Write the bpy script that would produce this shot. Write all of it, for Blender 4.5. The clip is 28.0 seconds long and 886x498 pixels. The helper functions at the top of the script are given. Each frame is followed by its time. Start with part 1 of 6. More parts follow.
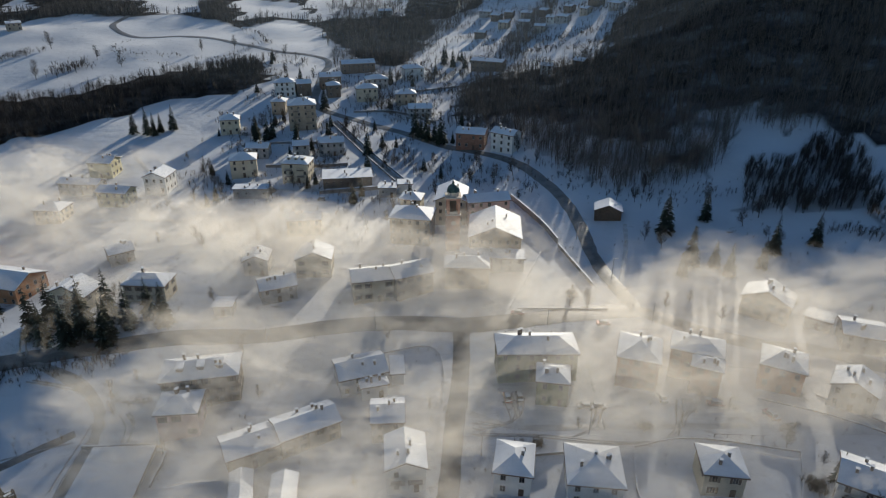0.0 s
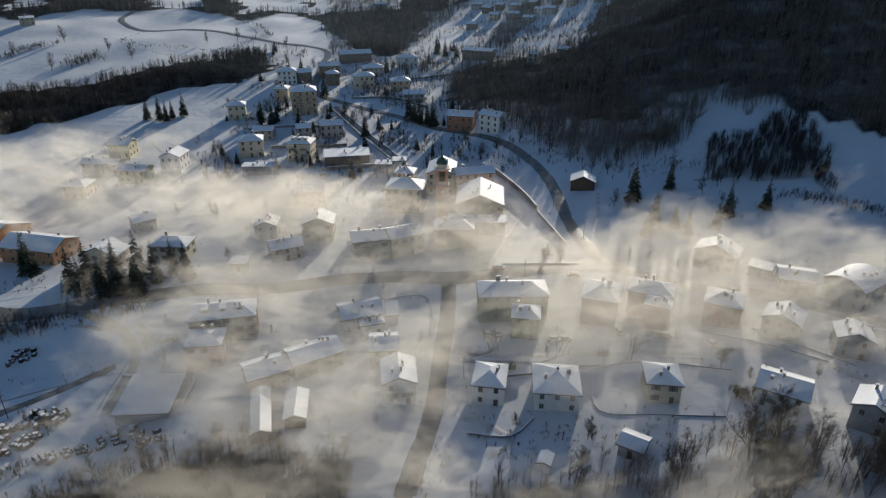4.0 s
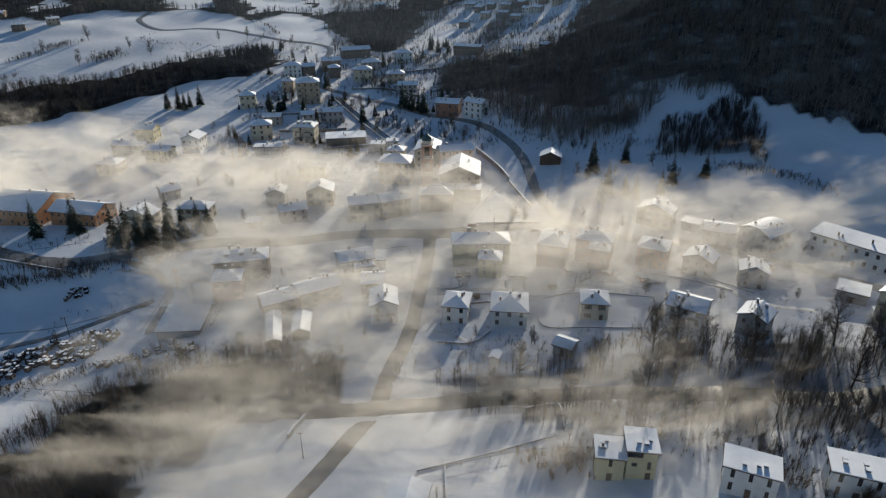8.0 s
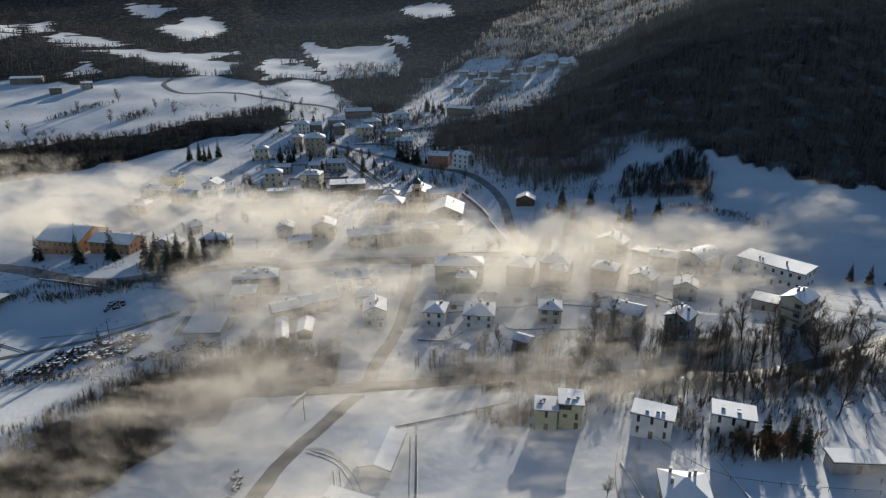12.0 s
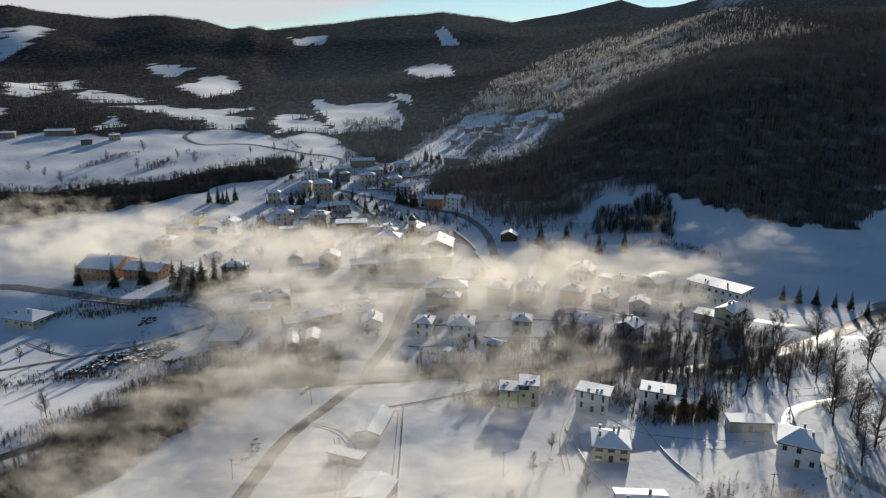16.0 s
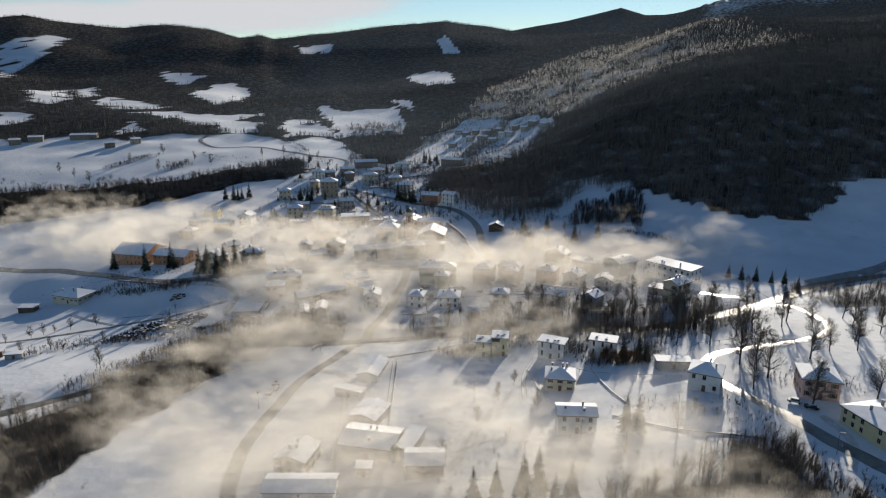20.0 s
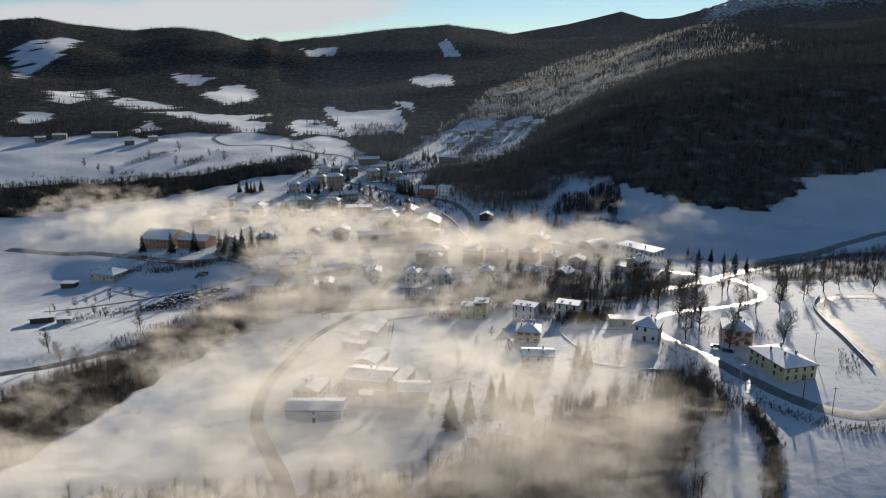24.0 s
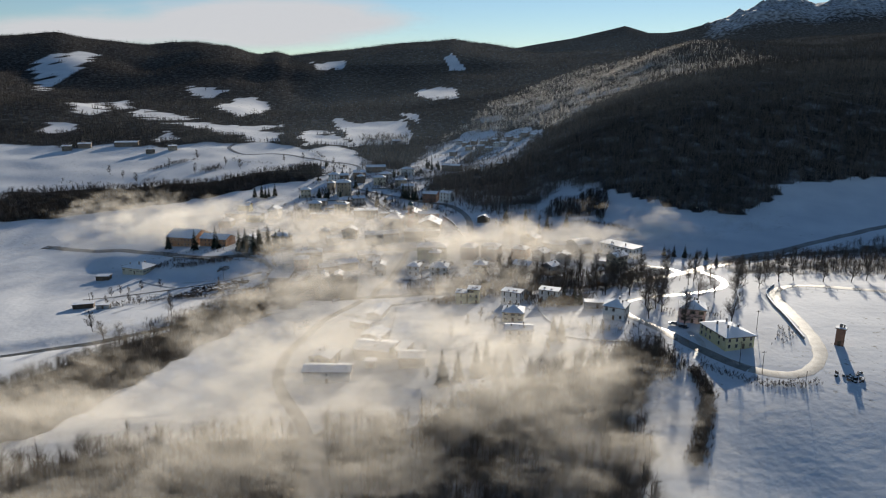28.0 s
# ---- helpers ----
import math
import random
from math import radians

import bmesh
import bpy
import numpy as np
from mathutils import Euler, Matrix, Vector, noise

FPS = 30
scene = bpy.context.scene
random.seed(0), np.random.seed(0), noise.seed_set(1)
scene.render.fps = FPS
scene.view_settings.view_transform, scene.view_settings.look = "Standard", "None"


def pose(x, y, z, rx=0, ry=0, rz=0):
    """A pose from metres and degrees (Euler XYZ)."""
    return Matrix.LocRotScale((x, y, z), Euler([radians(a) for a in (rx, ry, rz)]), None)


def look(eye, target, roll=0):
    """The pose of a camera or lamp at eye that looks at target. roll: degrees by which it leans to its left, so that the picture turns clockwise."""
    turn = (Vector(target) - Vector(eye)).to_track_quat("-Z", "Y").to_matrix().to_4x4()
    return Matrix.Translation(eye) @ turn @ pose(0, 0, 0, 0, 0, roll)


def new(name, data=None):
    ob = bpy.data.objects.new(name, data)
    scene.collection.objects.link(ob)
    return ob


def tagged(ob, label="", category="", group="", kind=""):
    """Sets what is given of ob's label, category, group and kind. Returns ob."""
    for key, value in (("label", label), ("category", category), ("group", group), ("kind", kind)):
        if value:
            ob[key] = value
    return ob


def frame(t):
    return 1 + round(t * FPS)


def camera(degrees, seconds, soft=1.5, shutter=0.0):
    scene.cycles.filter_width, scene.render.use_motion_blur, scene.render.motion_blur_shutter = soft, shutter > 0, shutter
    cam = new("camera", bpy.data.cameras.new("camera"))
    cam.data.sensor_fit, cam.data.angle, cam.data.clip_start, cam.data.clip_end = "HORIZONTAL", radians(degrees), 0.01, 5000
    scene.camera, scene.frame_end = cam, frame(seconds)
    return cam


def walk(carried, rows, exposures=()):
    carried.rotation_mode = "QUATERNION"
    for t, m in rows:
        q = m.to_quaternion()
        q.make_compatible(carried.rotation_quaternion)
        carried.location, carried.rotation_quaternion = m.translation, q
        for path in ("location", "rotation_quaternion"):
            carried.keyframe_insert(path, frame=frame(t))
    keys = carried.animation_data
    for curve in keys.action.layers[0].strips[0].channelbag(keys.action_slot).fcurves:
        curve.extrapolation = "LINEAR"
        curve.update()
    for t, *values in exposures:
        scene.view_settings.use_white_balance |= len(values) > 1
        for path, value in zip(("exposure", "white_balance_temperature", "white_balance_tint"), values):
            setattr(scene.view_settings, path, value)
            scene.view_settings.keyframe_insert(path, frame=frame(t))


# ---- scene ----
cam = camera(67.58, 28.0, soft=1.15)
PATH = [
    (0.0, pose(-11.56, -143.07, 100.45, 64.339, 0, -0.353) @ pose(0, 0, 0, 0, 0, 0.383)),
    (1.0, pose(-11.35, -146.97, 100.63, 64.346, 0, -0.482) @ pose(0, 0, 0, 0, 0, 0.329)),
    (2.0, pose(-10.80, -153.22, 100.96, 64.247, 0, -0.527) @ pose(0, 0, 0, 0, 0, 0.256)),
    (3.0, pose(-9.90, -161.76, 101.37, 64.100, 0, -0.513) @ pose(0, 0, 0, 0, 0, 0.138)),
    (3.5, pose(-9.29, -166.52, 101.61, 64.018, 0, -0.513) @ pose(0, 0, 0, 0, 0, 0.067)),
    (5.5, pose(-5.60, -187.70, 102.93, 63.566, 0, -0.256) @ pose(0, 0, 0, 0, 0, -0.245)),
    (6.5, pose(-3.16, -198.74, 104.05, 63.309, 0, -0.090) @ pose(0, 0, 0, 0, 0, -0.316)),
    (7.0, pose(-2.02, -204.29, 104.57, 63.445, 0, -0.039) @ pose(0, 0, 0, 0, 0, -0.346)),
    (7.5, pose(-0.93, -209.68, 105.01, 63.701, 0, -0.032) @ pose(0, 0, 0, 0, 0, -0.355)),
    (8.0, pose(-0.00, -215.00, 105.37, 63.999, 0, -0.000) @ pose(0, 0, 0, 0, 0, -0.330)),
    (9.0, pose(1.72, -225.92, 106.01, 64.953, 0, -0.086) @ pose(0, 0, 0, 0, 0, -0.213)),
    (10.0, pose(3.76, -237.06, 106.52, 66.136, 0, -0.042) @ pose(0, 0, 0, 0, 0, -0.167)),
    (11.0, pose(5.97, -248.38, 106.93, 67.855, 0, 0.116) @ pose(0, 0, 0, 0, 0, -0.180)),
    (12.0, pose(8.06, -259.63, 107.26, 69.532, 0, 0.294) @ pose(0, 0, 0, 0, 0, -0.146)),
    (13.0, pose(9.87, -270.27, 107.60, 71.172, 0, 0.288) @ pose(0, 0, 0, 0, 0, -0.001)),
    (13.5, pose(10.72, -275.61, 107.79, 71.967, 0, 0.368) @ pose(0, 0, 0, 0, 0, 0.069)),
    (15.5, pose(14.63, -298.62, 108.35, 73.835, 0, 0.644) @ pose(0, 0, 0, 0, 0, -0.007)),
    (16.0, pose(15.59, -304.62, 108.60, 74.237, 0, 0.713) @ pose(0, 0, 0, 0, 0, -0.013)),
    (16.5, pose(16.53, -310.63, 108.82, 74.663, 0, 0.712) @ pose(0, 0, 0, 0, 0, -0.027)),
    (17.0, pose(17.43, -316.66, 109.00, 74.738, 0, 0.779) @ pose(0, 0, 0, 0, 0, -0.032)),
    (18.0, pose(19.42, -328.64, 109.37, 74.737, 0, 0.898) @ pose(0, 0, 0, 0, 0, -0.060)),
    (19.0, pose(21.50, -340.57, 109.85, 74.746, 0, 1.023) @ pose(0, 0, 0, 0, 0, -0.115)),
    (20.0, pose(23.36, -352.76, 110.34, 74.781, 0, 1.125) @ pose(0, 0, 0, 0, 0, -0.123)),
    (21.0, pose(24.90, -364.91, 110.88, 74.820, 0, 1.164) @ pose(0, 0, 0, 0, 0, -0.030)),
    (21.5, pose(25.62, -370.96, 111.20, 74.828, 0, 1.175) @ pose(0, 0, 0, 0, 0, 0.026)),
    (23.5, pose(29.11, -394.87, 112.08, 74.847, 0, 1.328) @ pose(0, 0, 0, 0, 0, 0.066)),
    (24.5, pose(30.91, -406.53, 112.33, 75.127, 0, 1.425) @ pose(0, 0, 0, 0, 0, 0.060)),
    (26.0, pose(33.23, -424.24, 112.57, 75.888, 0, 1.595) @ pose(0, 0, 0, 0, 0, 0.087)),
    (26.5, pose(34.12, -429.78, 112.69, 75.939, 0, 1.639) @ pose(0, 0, 0, 0, 0, 0.109)),
    (27.0, pose(35.02, -434.64, 112.84, 75.953, 0, 1.744) @ pose(0, 0, 0, 0, 0, 0.126)),
    (28.0, pose(36.22, -442.23, 113.21, 75.959, 0, 1.979) @ pose(0, 0, 0, 0, 0, 0.155)),
]
EXPOSURE = 0.6
walk(cam, PATH, exposures=[(0.0, EXPOSURE - 0.13, 6300, 8), (12.0, EXPOSURE - 0.08, 6300, 8), (20.0, EXPOSURE - 0.03, 6450, 10), (28.0, EXPOSURE - 0.13, 6450, 10)])

# ---- light: low winter sun ahead of the camera, to its right ----
SUN_AZ, SUN_EL = radians(20.0), radians(15.5)
world = bpy.data.worlds.new("winter_sky")
scene.world = world
world.use_nodes = True
sky = world.node_tree.nodes.new("ShaderNodeTexSky")
sky.sky_type, sky.sun_disc = "NISHITA", False
sky.sun_elevation, sky.sun_rotation = SUN_EL, SUN_AZ
sky.altitude, sky.air_density, sky.dust_density, sky.ozone_density = 500.0, 1.0, 0.0, 3.0
world.node_tree.links.new(sky.outputs[0], world.node_tree.nodes["Background"].inputs[0])
world.node_tree.nodes["Background"].inputs[1].default_value = 0.068
sun_data = bpy.data.lights.new("sun", "SUN")
sun_data.energy, sun_data.angle, sun_data.color = 4.5, radians(0.6), (1.0, 0.9, 0.75)
sun = new("sun", sun_data)
toward = Vector((math.sin(SUN_AZ) * math.cos(SUN_EL), math.cos(SUN_AZ) * math.cos(SUN_EL), math.sin(SUN_EL)))
sun.matrix_world = look(toward * 300, (0, 0, 0))
scene.cycles.transparent_max_bounces = 64

RNG = np.random.default_rng(7)


# ---- materials ----
def surface(name, dark, light, rough=0.8, scale=2.0, bump=0.3, fine=12.0, metal=0.0, spread=(0.35, 0.65), island=0.0):
    """A two-scale mottled surface between two colours, with a fine relief."""
    m = bpy.data.materials.new(name)
    m.use_nodes = True
    t = m.node_tree
    n, l = t.nodes, t.links
    p = n["Principled BSDF"]
    tc = n.new("ShaderNodeTexCoord")
    big, small = n.new("ShaderNodeTexNoise"), n.new("ShaderNodeTexNoise")
    big.inputs["Scale"].default_value, big.inputs["Detail"].default_value = scale, 5
    small.inputs["Scale"].default_value, small.inputs["Detail"].default_value = scale * fine, 4
    l.new(tc.outputs["Object"], big.inputs["Vector"]), l.new(tc.outputs["Object"], small.inputs["Vector"])
    add = n.new("ShaderNodeMath")
    add.operation = "MULTIPLY_ADD"
    add.inputs[1].default_value = 0.45
    l.new(small.outputs[0], add.inputs[0])
    shift = n.new("ShaderNodeMath")
    shift.operation = "MULTIPLY_ADD"
    shift.inputs[1].default_value, shift.inputs[2].default_value = 0.55, 0.0
    l.new(big.outputs[0], shift.inputs[0]), l.new(shift.outputs[0], add.inputs[2])
    ramp = n.new("ShaderNodeValToRGB")
    ramp.color_ramp.elements[0].position, ramp.color_ramp.elements[1].position = spread
    ramp.color_ramp.elements[0].color, ramp.color_ramp.elements[1].color = (*dark, 1), (*light, 1)
    value = add.outputs[0]
    if island:
        info = n.new("ShaderNodeNewGeometry")
        vary = n.new("ShaderNodeMath")
        vary.operation = "MULTIPLY_ADD"
        vary.inputs[1].default_value = island
        l.new(info.outputs["Random Per Island"], vary.inputs[0]), l.new(value, vary.inputs[2])
        less = n.new("ShaderNodeMath")
        less.operation = "SUBTRACT"
        less.inputs[1].default_value = island / 2
        l.new(vary.outputs[0], less.inputs[0])
        value = less.outputs[0]
    l.new(value, ramp.inputs[0]), l.new(ramp.outputs[0], p.inputs["Base Color"])
    p.inputs["Roughness"].default_value, p.inputs["Metallic"].default_value = rough, metal
    b = n.new("ShaderNodeBump")
    b.inputs["Strength"].default_value, b.inputs["Distance"].default_value = bump, 0.08
    l.new(small.outputs[0], b.inputs["Height"]), l.new(b.outputs[0], p.inputs["Normal"])
    return m


def bleed(m, share):
    """Lets a share of the light pass through thin twigs rimmed with frost."""
    n, l = m.node_tree.nodes, m.node_tree.links
    p, glow, mix = n["Principled BSDF"], n.new("ShaderNodeBsdfTranslucent"), n.new("ShaderNodeMixShader")
    l.new(p.inputs["Base Color"].links[0].from_socket, glow.inputs["Color"])
    mix.inputs[0].default_value = share
    l.new(p.outputs[0], mix.inputs[1]), l.new(glow.outputs[0], mix.inputs[2]), l.new(mix.outputs[0], n["Material Output"].inputs["Surface"])


WALLS = {
    "white": surface("white_render", (0.55, 0.54, 0.51), (0.74, 0.73, 0.7), 0.85, 0.5),
    "cream": surface("cream_render", (0.46, 0.4, 0.29), (0.62, 0.55, 0.42), 0.85, 0.5),
    "ochre": surface("ochre_render", (0.3, 0.24, 0.17), (0.45, 0.37, 0.28), 0.85, 0.5),
    "yellow": surface("yellow_render", (0.46, 0.41, 0.24), (0.6, 0.54, 0.34), 0.85, 0.5),
    "olive": surface("olive_render", (0.2, 0.22, 0.12), (0.32, 0.33, 0.2), 0.85, 0.5),
    "pink": surface("pink_render", (0.5, 0.34, 0.31), (0.64, 0.46, 0.42), 0.85, 0.5),
    "orange": surface("orange_render", (0.38, 0.17, 0.08), (0.52, 0.27, 0.14), 0.85, 0.5),
    "brick": surface("brick_render", (0.2, 0.1, 0.065), (0.34, 0.18, 0.12), 0.9, 0.8),
    "grey": surface("grey_render", (0.26, 0.25, 0.24), (0.42, 0.41, 0.39), 0.88, 0.5),
    "stone": surface("stone_render", (0.25, 0.22, 0.18), (0.42, 0.37, 0.31), 0.9, 0.9),
    "brown": surface("brown_render", (0.13, 0.1, 0.075), (0.25, 0.19, 0.14), 0.9, 0.6),
    "wood": surface("dark_boards", (0.06, 0.04, 0.028), (0.14, 0.095, 0.06), 0.85, 1.2),
}
SNOW = surface("roof_snow", (0.68, 0.7, 0.73), (0.83, 0.84, 0.85), 0.7, 0.35, 0.25)
TILE = surface("roof_tile", (0.1, 0.06, 0.045), (0.2, 0.12, 0.085), 0.85, 1.5)
SLATE = surface("chimney_plaster", (0.16, 0.13, 0.11), (0.32, 0.27, 0.23), 0.9, 1.2)
FRAME = surface("window_paint", (0.3, 0.26, 0.22), (0.5, 0.46, 0.4), 0.6, 3.0)
GLASS = surface("window_glass", (0.012, 0.014, 0.017), (0.03, 0.034, 0.04), 0.12, 0.6, 0.02)
DOOR = surface("door_boards", (0.07, 0.045, 0.03), (0.16, 0.1, 0.06), 0.7, 2.0)
SHUTTER = surface("shutter_paint", (0.08, 0.06, 0.045), (0.15, 0.11, 0.08), 0.7, 3.0)
METAL = surface("dull_metal", (0.14, 0.14, 0.15), (0.25, 0.25, 0.26), 0.5, 3.0, 0.1, metal=0.6)
BARK = surface("bark", (0.028, 0.022, 0.018), (0.075, 0.06, 0.048), 0.95, 3.0, island=0.3)
TWIG = surface("bare_twigs", (0.04, 0.032, 0.026), (0.12, 0.095, 0.075), 0.95, 3.0, island=0.4)
WOODS = surface("winter_woods", (0.03, 0.025, 0.022), (0.09, 0.074, 0.061), 0.95, 0.02, fine=8.0, island=0.5)
# frost, plus the warm pale tone of sunlit twigs put into the colour
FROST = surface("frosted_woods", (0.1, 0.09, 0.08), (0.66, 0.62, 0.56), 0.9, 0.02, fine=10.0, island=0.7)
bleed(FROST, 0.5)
# paler copy of WOODS: veil over shaded hill and hazy slopes put into colour
HAZED_WOODS = surface("haze_lifted_woods", (0.06, 0.052, 0.044), (0.19, 0.158, 0.13), 0.95, 0.02, fine=8.0, island=0.5)
RUST = surface("dry_leaves", (0.08, 0.04, 0.02), (0.17, 0.09, 0.045), 0.95, 2.0, island=0.4)
NEEDLE = surface("fir_needles", (0.008, 0.014, 0.008), (0.03, 0.042, 0.025), 0.9, 2.0, island=0.4)
ASPHALT = surface("wet_asphalt", (0.075, 0.07, 0.064), (0.24, 0.225, 0.205), 0.5, 0.25, 0.2)
LANE = surface("slushy_lane", (0.2, 0.18, 0.15), (0.5, 0.47, 0.42), 0.65, 0.3, 0.3)
TRACK = surface("packed_snow", (0.42, 0.4, 0.37), (0.66, 0.66, 0.65), 0.6, 0.4, 0.35)
ICE = surface("wet_icy_road", (0.13, 0.12, 0.105), (0.42, 0.4, 0.37), 0.33, 0.3, 0.12)
RUT = surface("pressed_slush", (0.2, 0.19, 0.175), (0.5, 0.49, 0.47), 0.7, 0.5, 0.3)
WATER = surface("river_water", (0.03, 0.028, 0.023), (0.06, 0.055, 0.045), 0.5, 0.3, 0.1)
WALLSTONE = surface("garden_wall_stone", (0.16, 0.15, 0.14), (0.34, 0.32, 0.3), 0.9, 1.2)
COPPER = surface("copper_dome", (0.03, 0.06, 0.055), (0.08, 0.13, 0.115), 0.5, 1.5, metal=0.3)
PLASTER = surface("tower_plaster", (0.42, 0.22, 0.15), (0.58, 0.35, 0.26), 0.85, 0.7)
PALE = surface("tower_trim", (0.5, 0.42, 0.34), (0.66, 0.58, 0.49), 0.85, 0.9)
PAINTS = [surface("car_paint_" + k, d, e, 0.3, 1.0, 0.02, metal=0.2) for k, d, e in (
    ("dark", (0.02, 0.022, 0.026), (0.05, 0.055, 0.06)), ("silver", (0.3, 0.31, 0.32), (0.42, 0.43, 0.44)), ("red", (0.2, 0.03, 0.025), (0.3, 0.05, 0.04)))]
RUBBER = surface("rubber", (0.012, 0.012, 0.012), (0.03, 0.03, 0.03), 0.9, 4.0)
SILO = surface("silo_green", (0.05, 0.07, 0.045), (0.1, 0.13, 0.08), 0.5, 1.0)
SOLAR = surface("solar_glass", (0.008, 0.01, 0.018), (0.02, 0.025, 0.04), 0.2, 1.0, 0.02)


# ---- the lie of the land: heights on a 100 m net, smoothed by a cubic spline ----
NET_X, NET_Y = np.arange(-400, 401, 100.0), np.arange(-300, 701, 100.0)
NET = np.array([[-29, -21, -13, -5, 2, -6, 5, 14, 22], [-27, -20, -14, -12, -2, 14, 18, 17, 17], [-24, -20, -17, -13, -4, 9, 12, 14, 13], [-20, -21, -17, -5, -7, -5, 4, 4, 7], [-9, -12, -11, -1, 0, 14, 23, 7, 13], [6, 5, 2, 5, 5, 27, 61, 56, 51], [22, 22, 20, 17, 12, 33, 85, 106, 96], [37, 35, 32, 24, 18, 39, 85, 118, 131], [48, 45, 41, 35, 32, 50, 86, 123, 155], [58, 51, 47, 46, 51, 68, 97, 132, 170], [66, 57, 53, 58, 70, 87, 112, 144, 180]], float)


def spline(u):
    u = np.abs(u)
    return np.where(u < 1, 2 / 3 - u**2 + u**3 / 2, np.where(u < 2, (2 - u) ** 3 / 6, 0))


def basin(x, y):
    bx, by = spline((np.clip(x, -400, 400)[..., None] - NET_X) / 100), spline((np.clip(y, -300, 700)[..., None] - NET_Y) / 100)
    return np.einsum("...i,...j,ij->...", by / by.sum(-1, keepdims=True), bx / bx.sum(-1, keepdims=True), NET)


# the two skylines: bearing from the village's foot (sideways over ahead), and slope of the sight to the crest
RIDGE_U = [-1.4, -0.69, -0.62, -0.56, -0.475, -0.407, -0.356, -0.313, -0.283, -0.262, -0.185, -0.09, -0.015, 0.045, 0.12, 0.25, 0.38, 0.65, 1.4]
RIDGE_S = [0.05, 0.068, 0.072, 0.061, 0.054, 0.059, 0.053, 0.041, 0.046, 0.04, 0.047, 0.057, 0.063, 0.055, 0.042, 0.036, 0.045, 0.07, 0.09]
PEAK_U = [-1.4, 0.0, 0.16, 0.2, 0.235, 0.27, 0.3, 0.345, 0.39, 0.425, 0.47, 0.506, 0.55, 0.6, 0.65, 1.4]
PEAK_S = [0.02, 0.04, 0.066, 0.075, 0.083, 0.073, 0.073, 0.082, 0.098, 0.112, 0.119, 0.112, 0.121, 0.12, 0.124, 0.12]


def waves(x, y, step, seed):
    """Gentle folds of the land: a few crossed sine waves, between -1 and 1."""
    r = np.random.default_rng(seed)
    z = 0.0
    for k in range(5):
        a, f, p = r.uniform(0, math.tau), 6.283 / (step * r.uniform(0.6, 1.6)), r.uniform(0, math.tau)
        z = z + np.sin((x * math.cos(a) + y * math.sin(a)) * f + p + 1.3 * np.sin((x * math.sin(a) - y * math.cos(a)) * f * 0.7 + p))
    return z / 5


RIVER = [(-420, -190), (-260, -170), (-150, -130), (-100, -92), (-78, -72), (-56, -71), (-39, -77), (-21, -79), (2, -78), (31, -78), (65, -82), (103, -88), (150, -70), (240, -20), (420, 20)]


def distance_to(line, x, y):
    best = np.full(np.shape(x), 1e9)
    for (ax, ay), (bx, by) in zip(line, line[1:]):
        dx, dy = bx - ax, by - ay
        s = np.clip(((x - ax) * dx + (y - ay) * dy) / (dx * dx + dy * dy), 0, 1)
        best = np.minimum(best, np.hypot(x - ax - s * dx, y - ay - s * dy))
    return best


def smooth(a, b, v):
    s = np.clip((v - a) / (b - a), 0, 1)
    return s * s * (3 - 2 * s)


def ground(x, y):
    x, y = np.asarray(x, float), np.asarray(y, float)
    z = basin(x, y)
    z = z + 0.35 * waves(x, y, 45, 3) + 1.6 * waves(x, y, 85, 17) * smooth(150, 240, y) * smooth(-60, -130, x)
    z = z - 2.2 * (1 - smooth(3, 11, distance_to(RIVER, x, y)))
    south = np.interp(x, [-260, -185, -140, -92, -50], [45, 24, 4, 13, 21]) - y
    z = z + 3.0 * smooth(-60, -6, south) * (1 - smooth(5, 27, south)) * smooth(-60, -90, x) * smooth(-260, -220, x)
    z = z - 2.6 * smooth(4, 34, south) * (1 - smooth(60, 120, south)) * smooth(-60, -95, x) * smooth(-280, -230, x)
    z = z - 7 * smooth(-226, -310, y) * smooth(92, 128, x)
    ahead = np.maximum(y + 350, 200)
    u = (x - 20) / ahead
    ridge = 110 + (2350 * np.interp(u, RIDGE_U, RIDGE_S)) * (1 - 0.25 * smooth(1.0, 1.6, np.abs(u)))
    peak = 110 + 3500 * np.interp(u, PEAK_U, PEAK_S)
    up = smooth(560, 2000, y) * 0.75 + 0.25 * smooth(900, 1500, y)
    out = smooth(430, 1500, np.abs(x)) * smooth(-600, 500, y) * 0.55
    rise = np.maximum(up, out * (y > -9999))
    folds = 14 * waves(x, y, 420, 5) * smooth(500, 900, np.hypot(x, np.maximum(y, 0))) * (1 - smooth(1700, 2000, y) * 0.6)
    z = z * (1 - rise) + ridge * rise + folds
    back = smooth(2050, 3050, y)
    z = np.where(y > 2000, ridge * (1 - back) + peak * back - 60 * np.sin(np.clip((y - 2000) / 1100, 0, 1) * math.pi) + folds * 0.3, z)
    z = z - 0.5 * np.maximum(y - 3080, 0)
    rocks = smooth(2500, 2900, y) * (16 * waves(x, y, 190, 11) + 13 * waves(x, y, 75, 12) + 9 * np.abs(waves(x, y * 0.4, 48, 13)))
    return z + rocks * smooth(0.29, 0.4, u)


def gz(x, y):
    return float(ground(np.array([x]), np.array([y]))[0])


def inside(poly, x, y):
    hit = np.zeros(np.shape(x), bool)
    for (ax, ay), (bx, by) in zip(poly, poly[1:] + poly[:1]):
        hit ^= ((ay > y) != (by > y)) & (x < (bx - ax) * (y - ay) / ((by - ay) or 1e-9) + ax)
    return hit


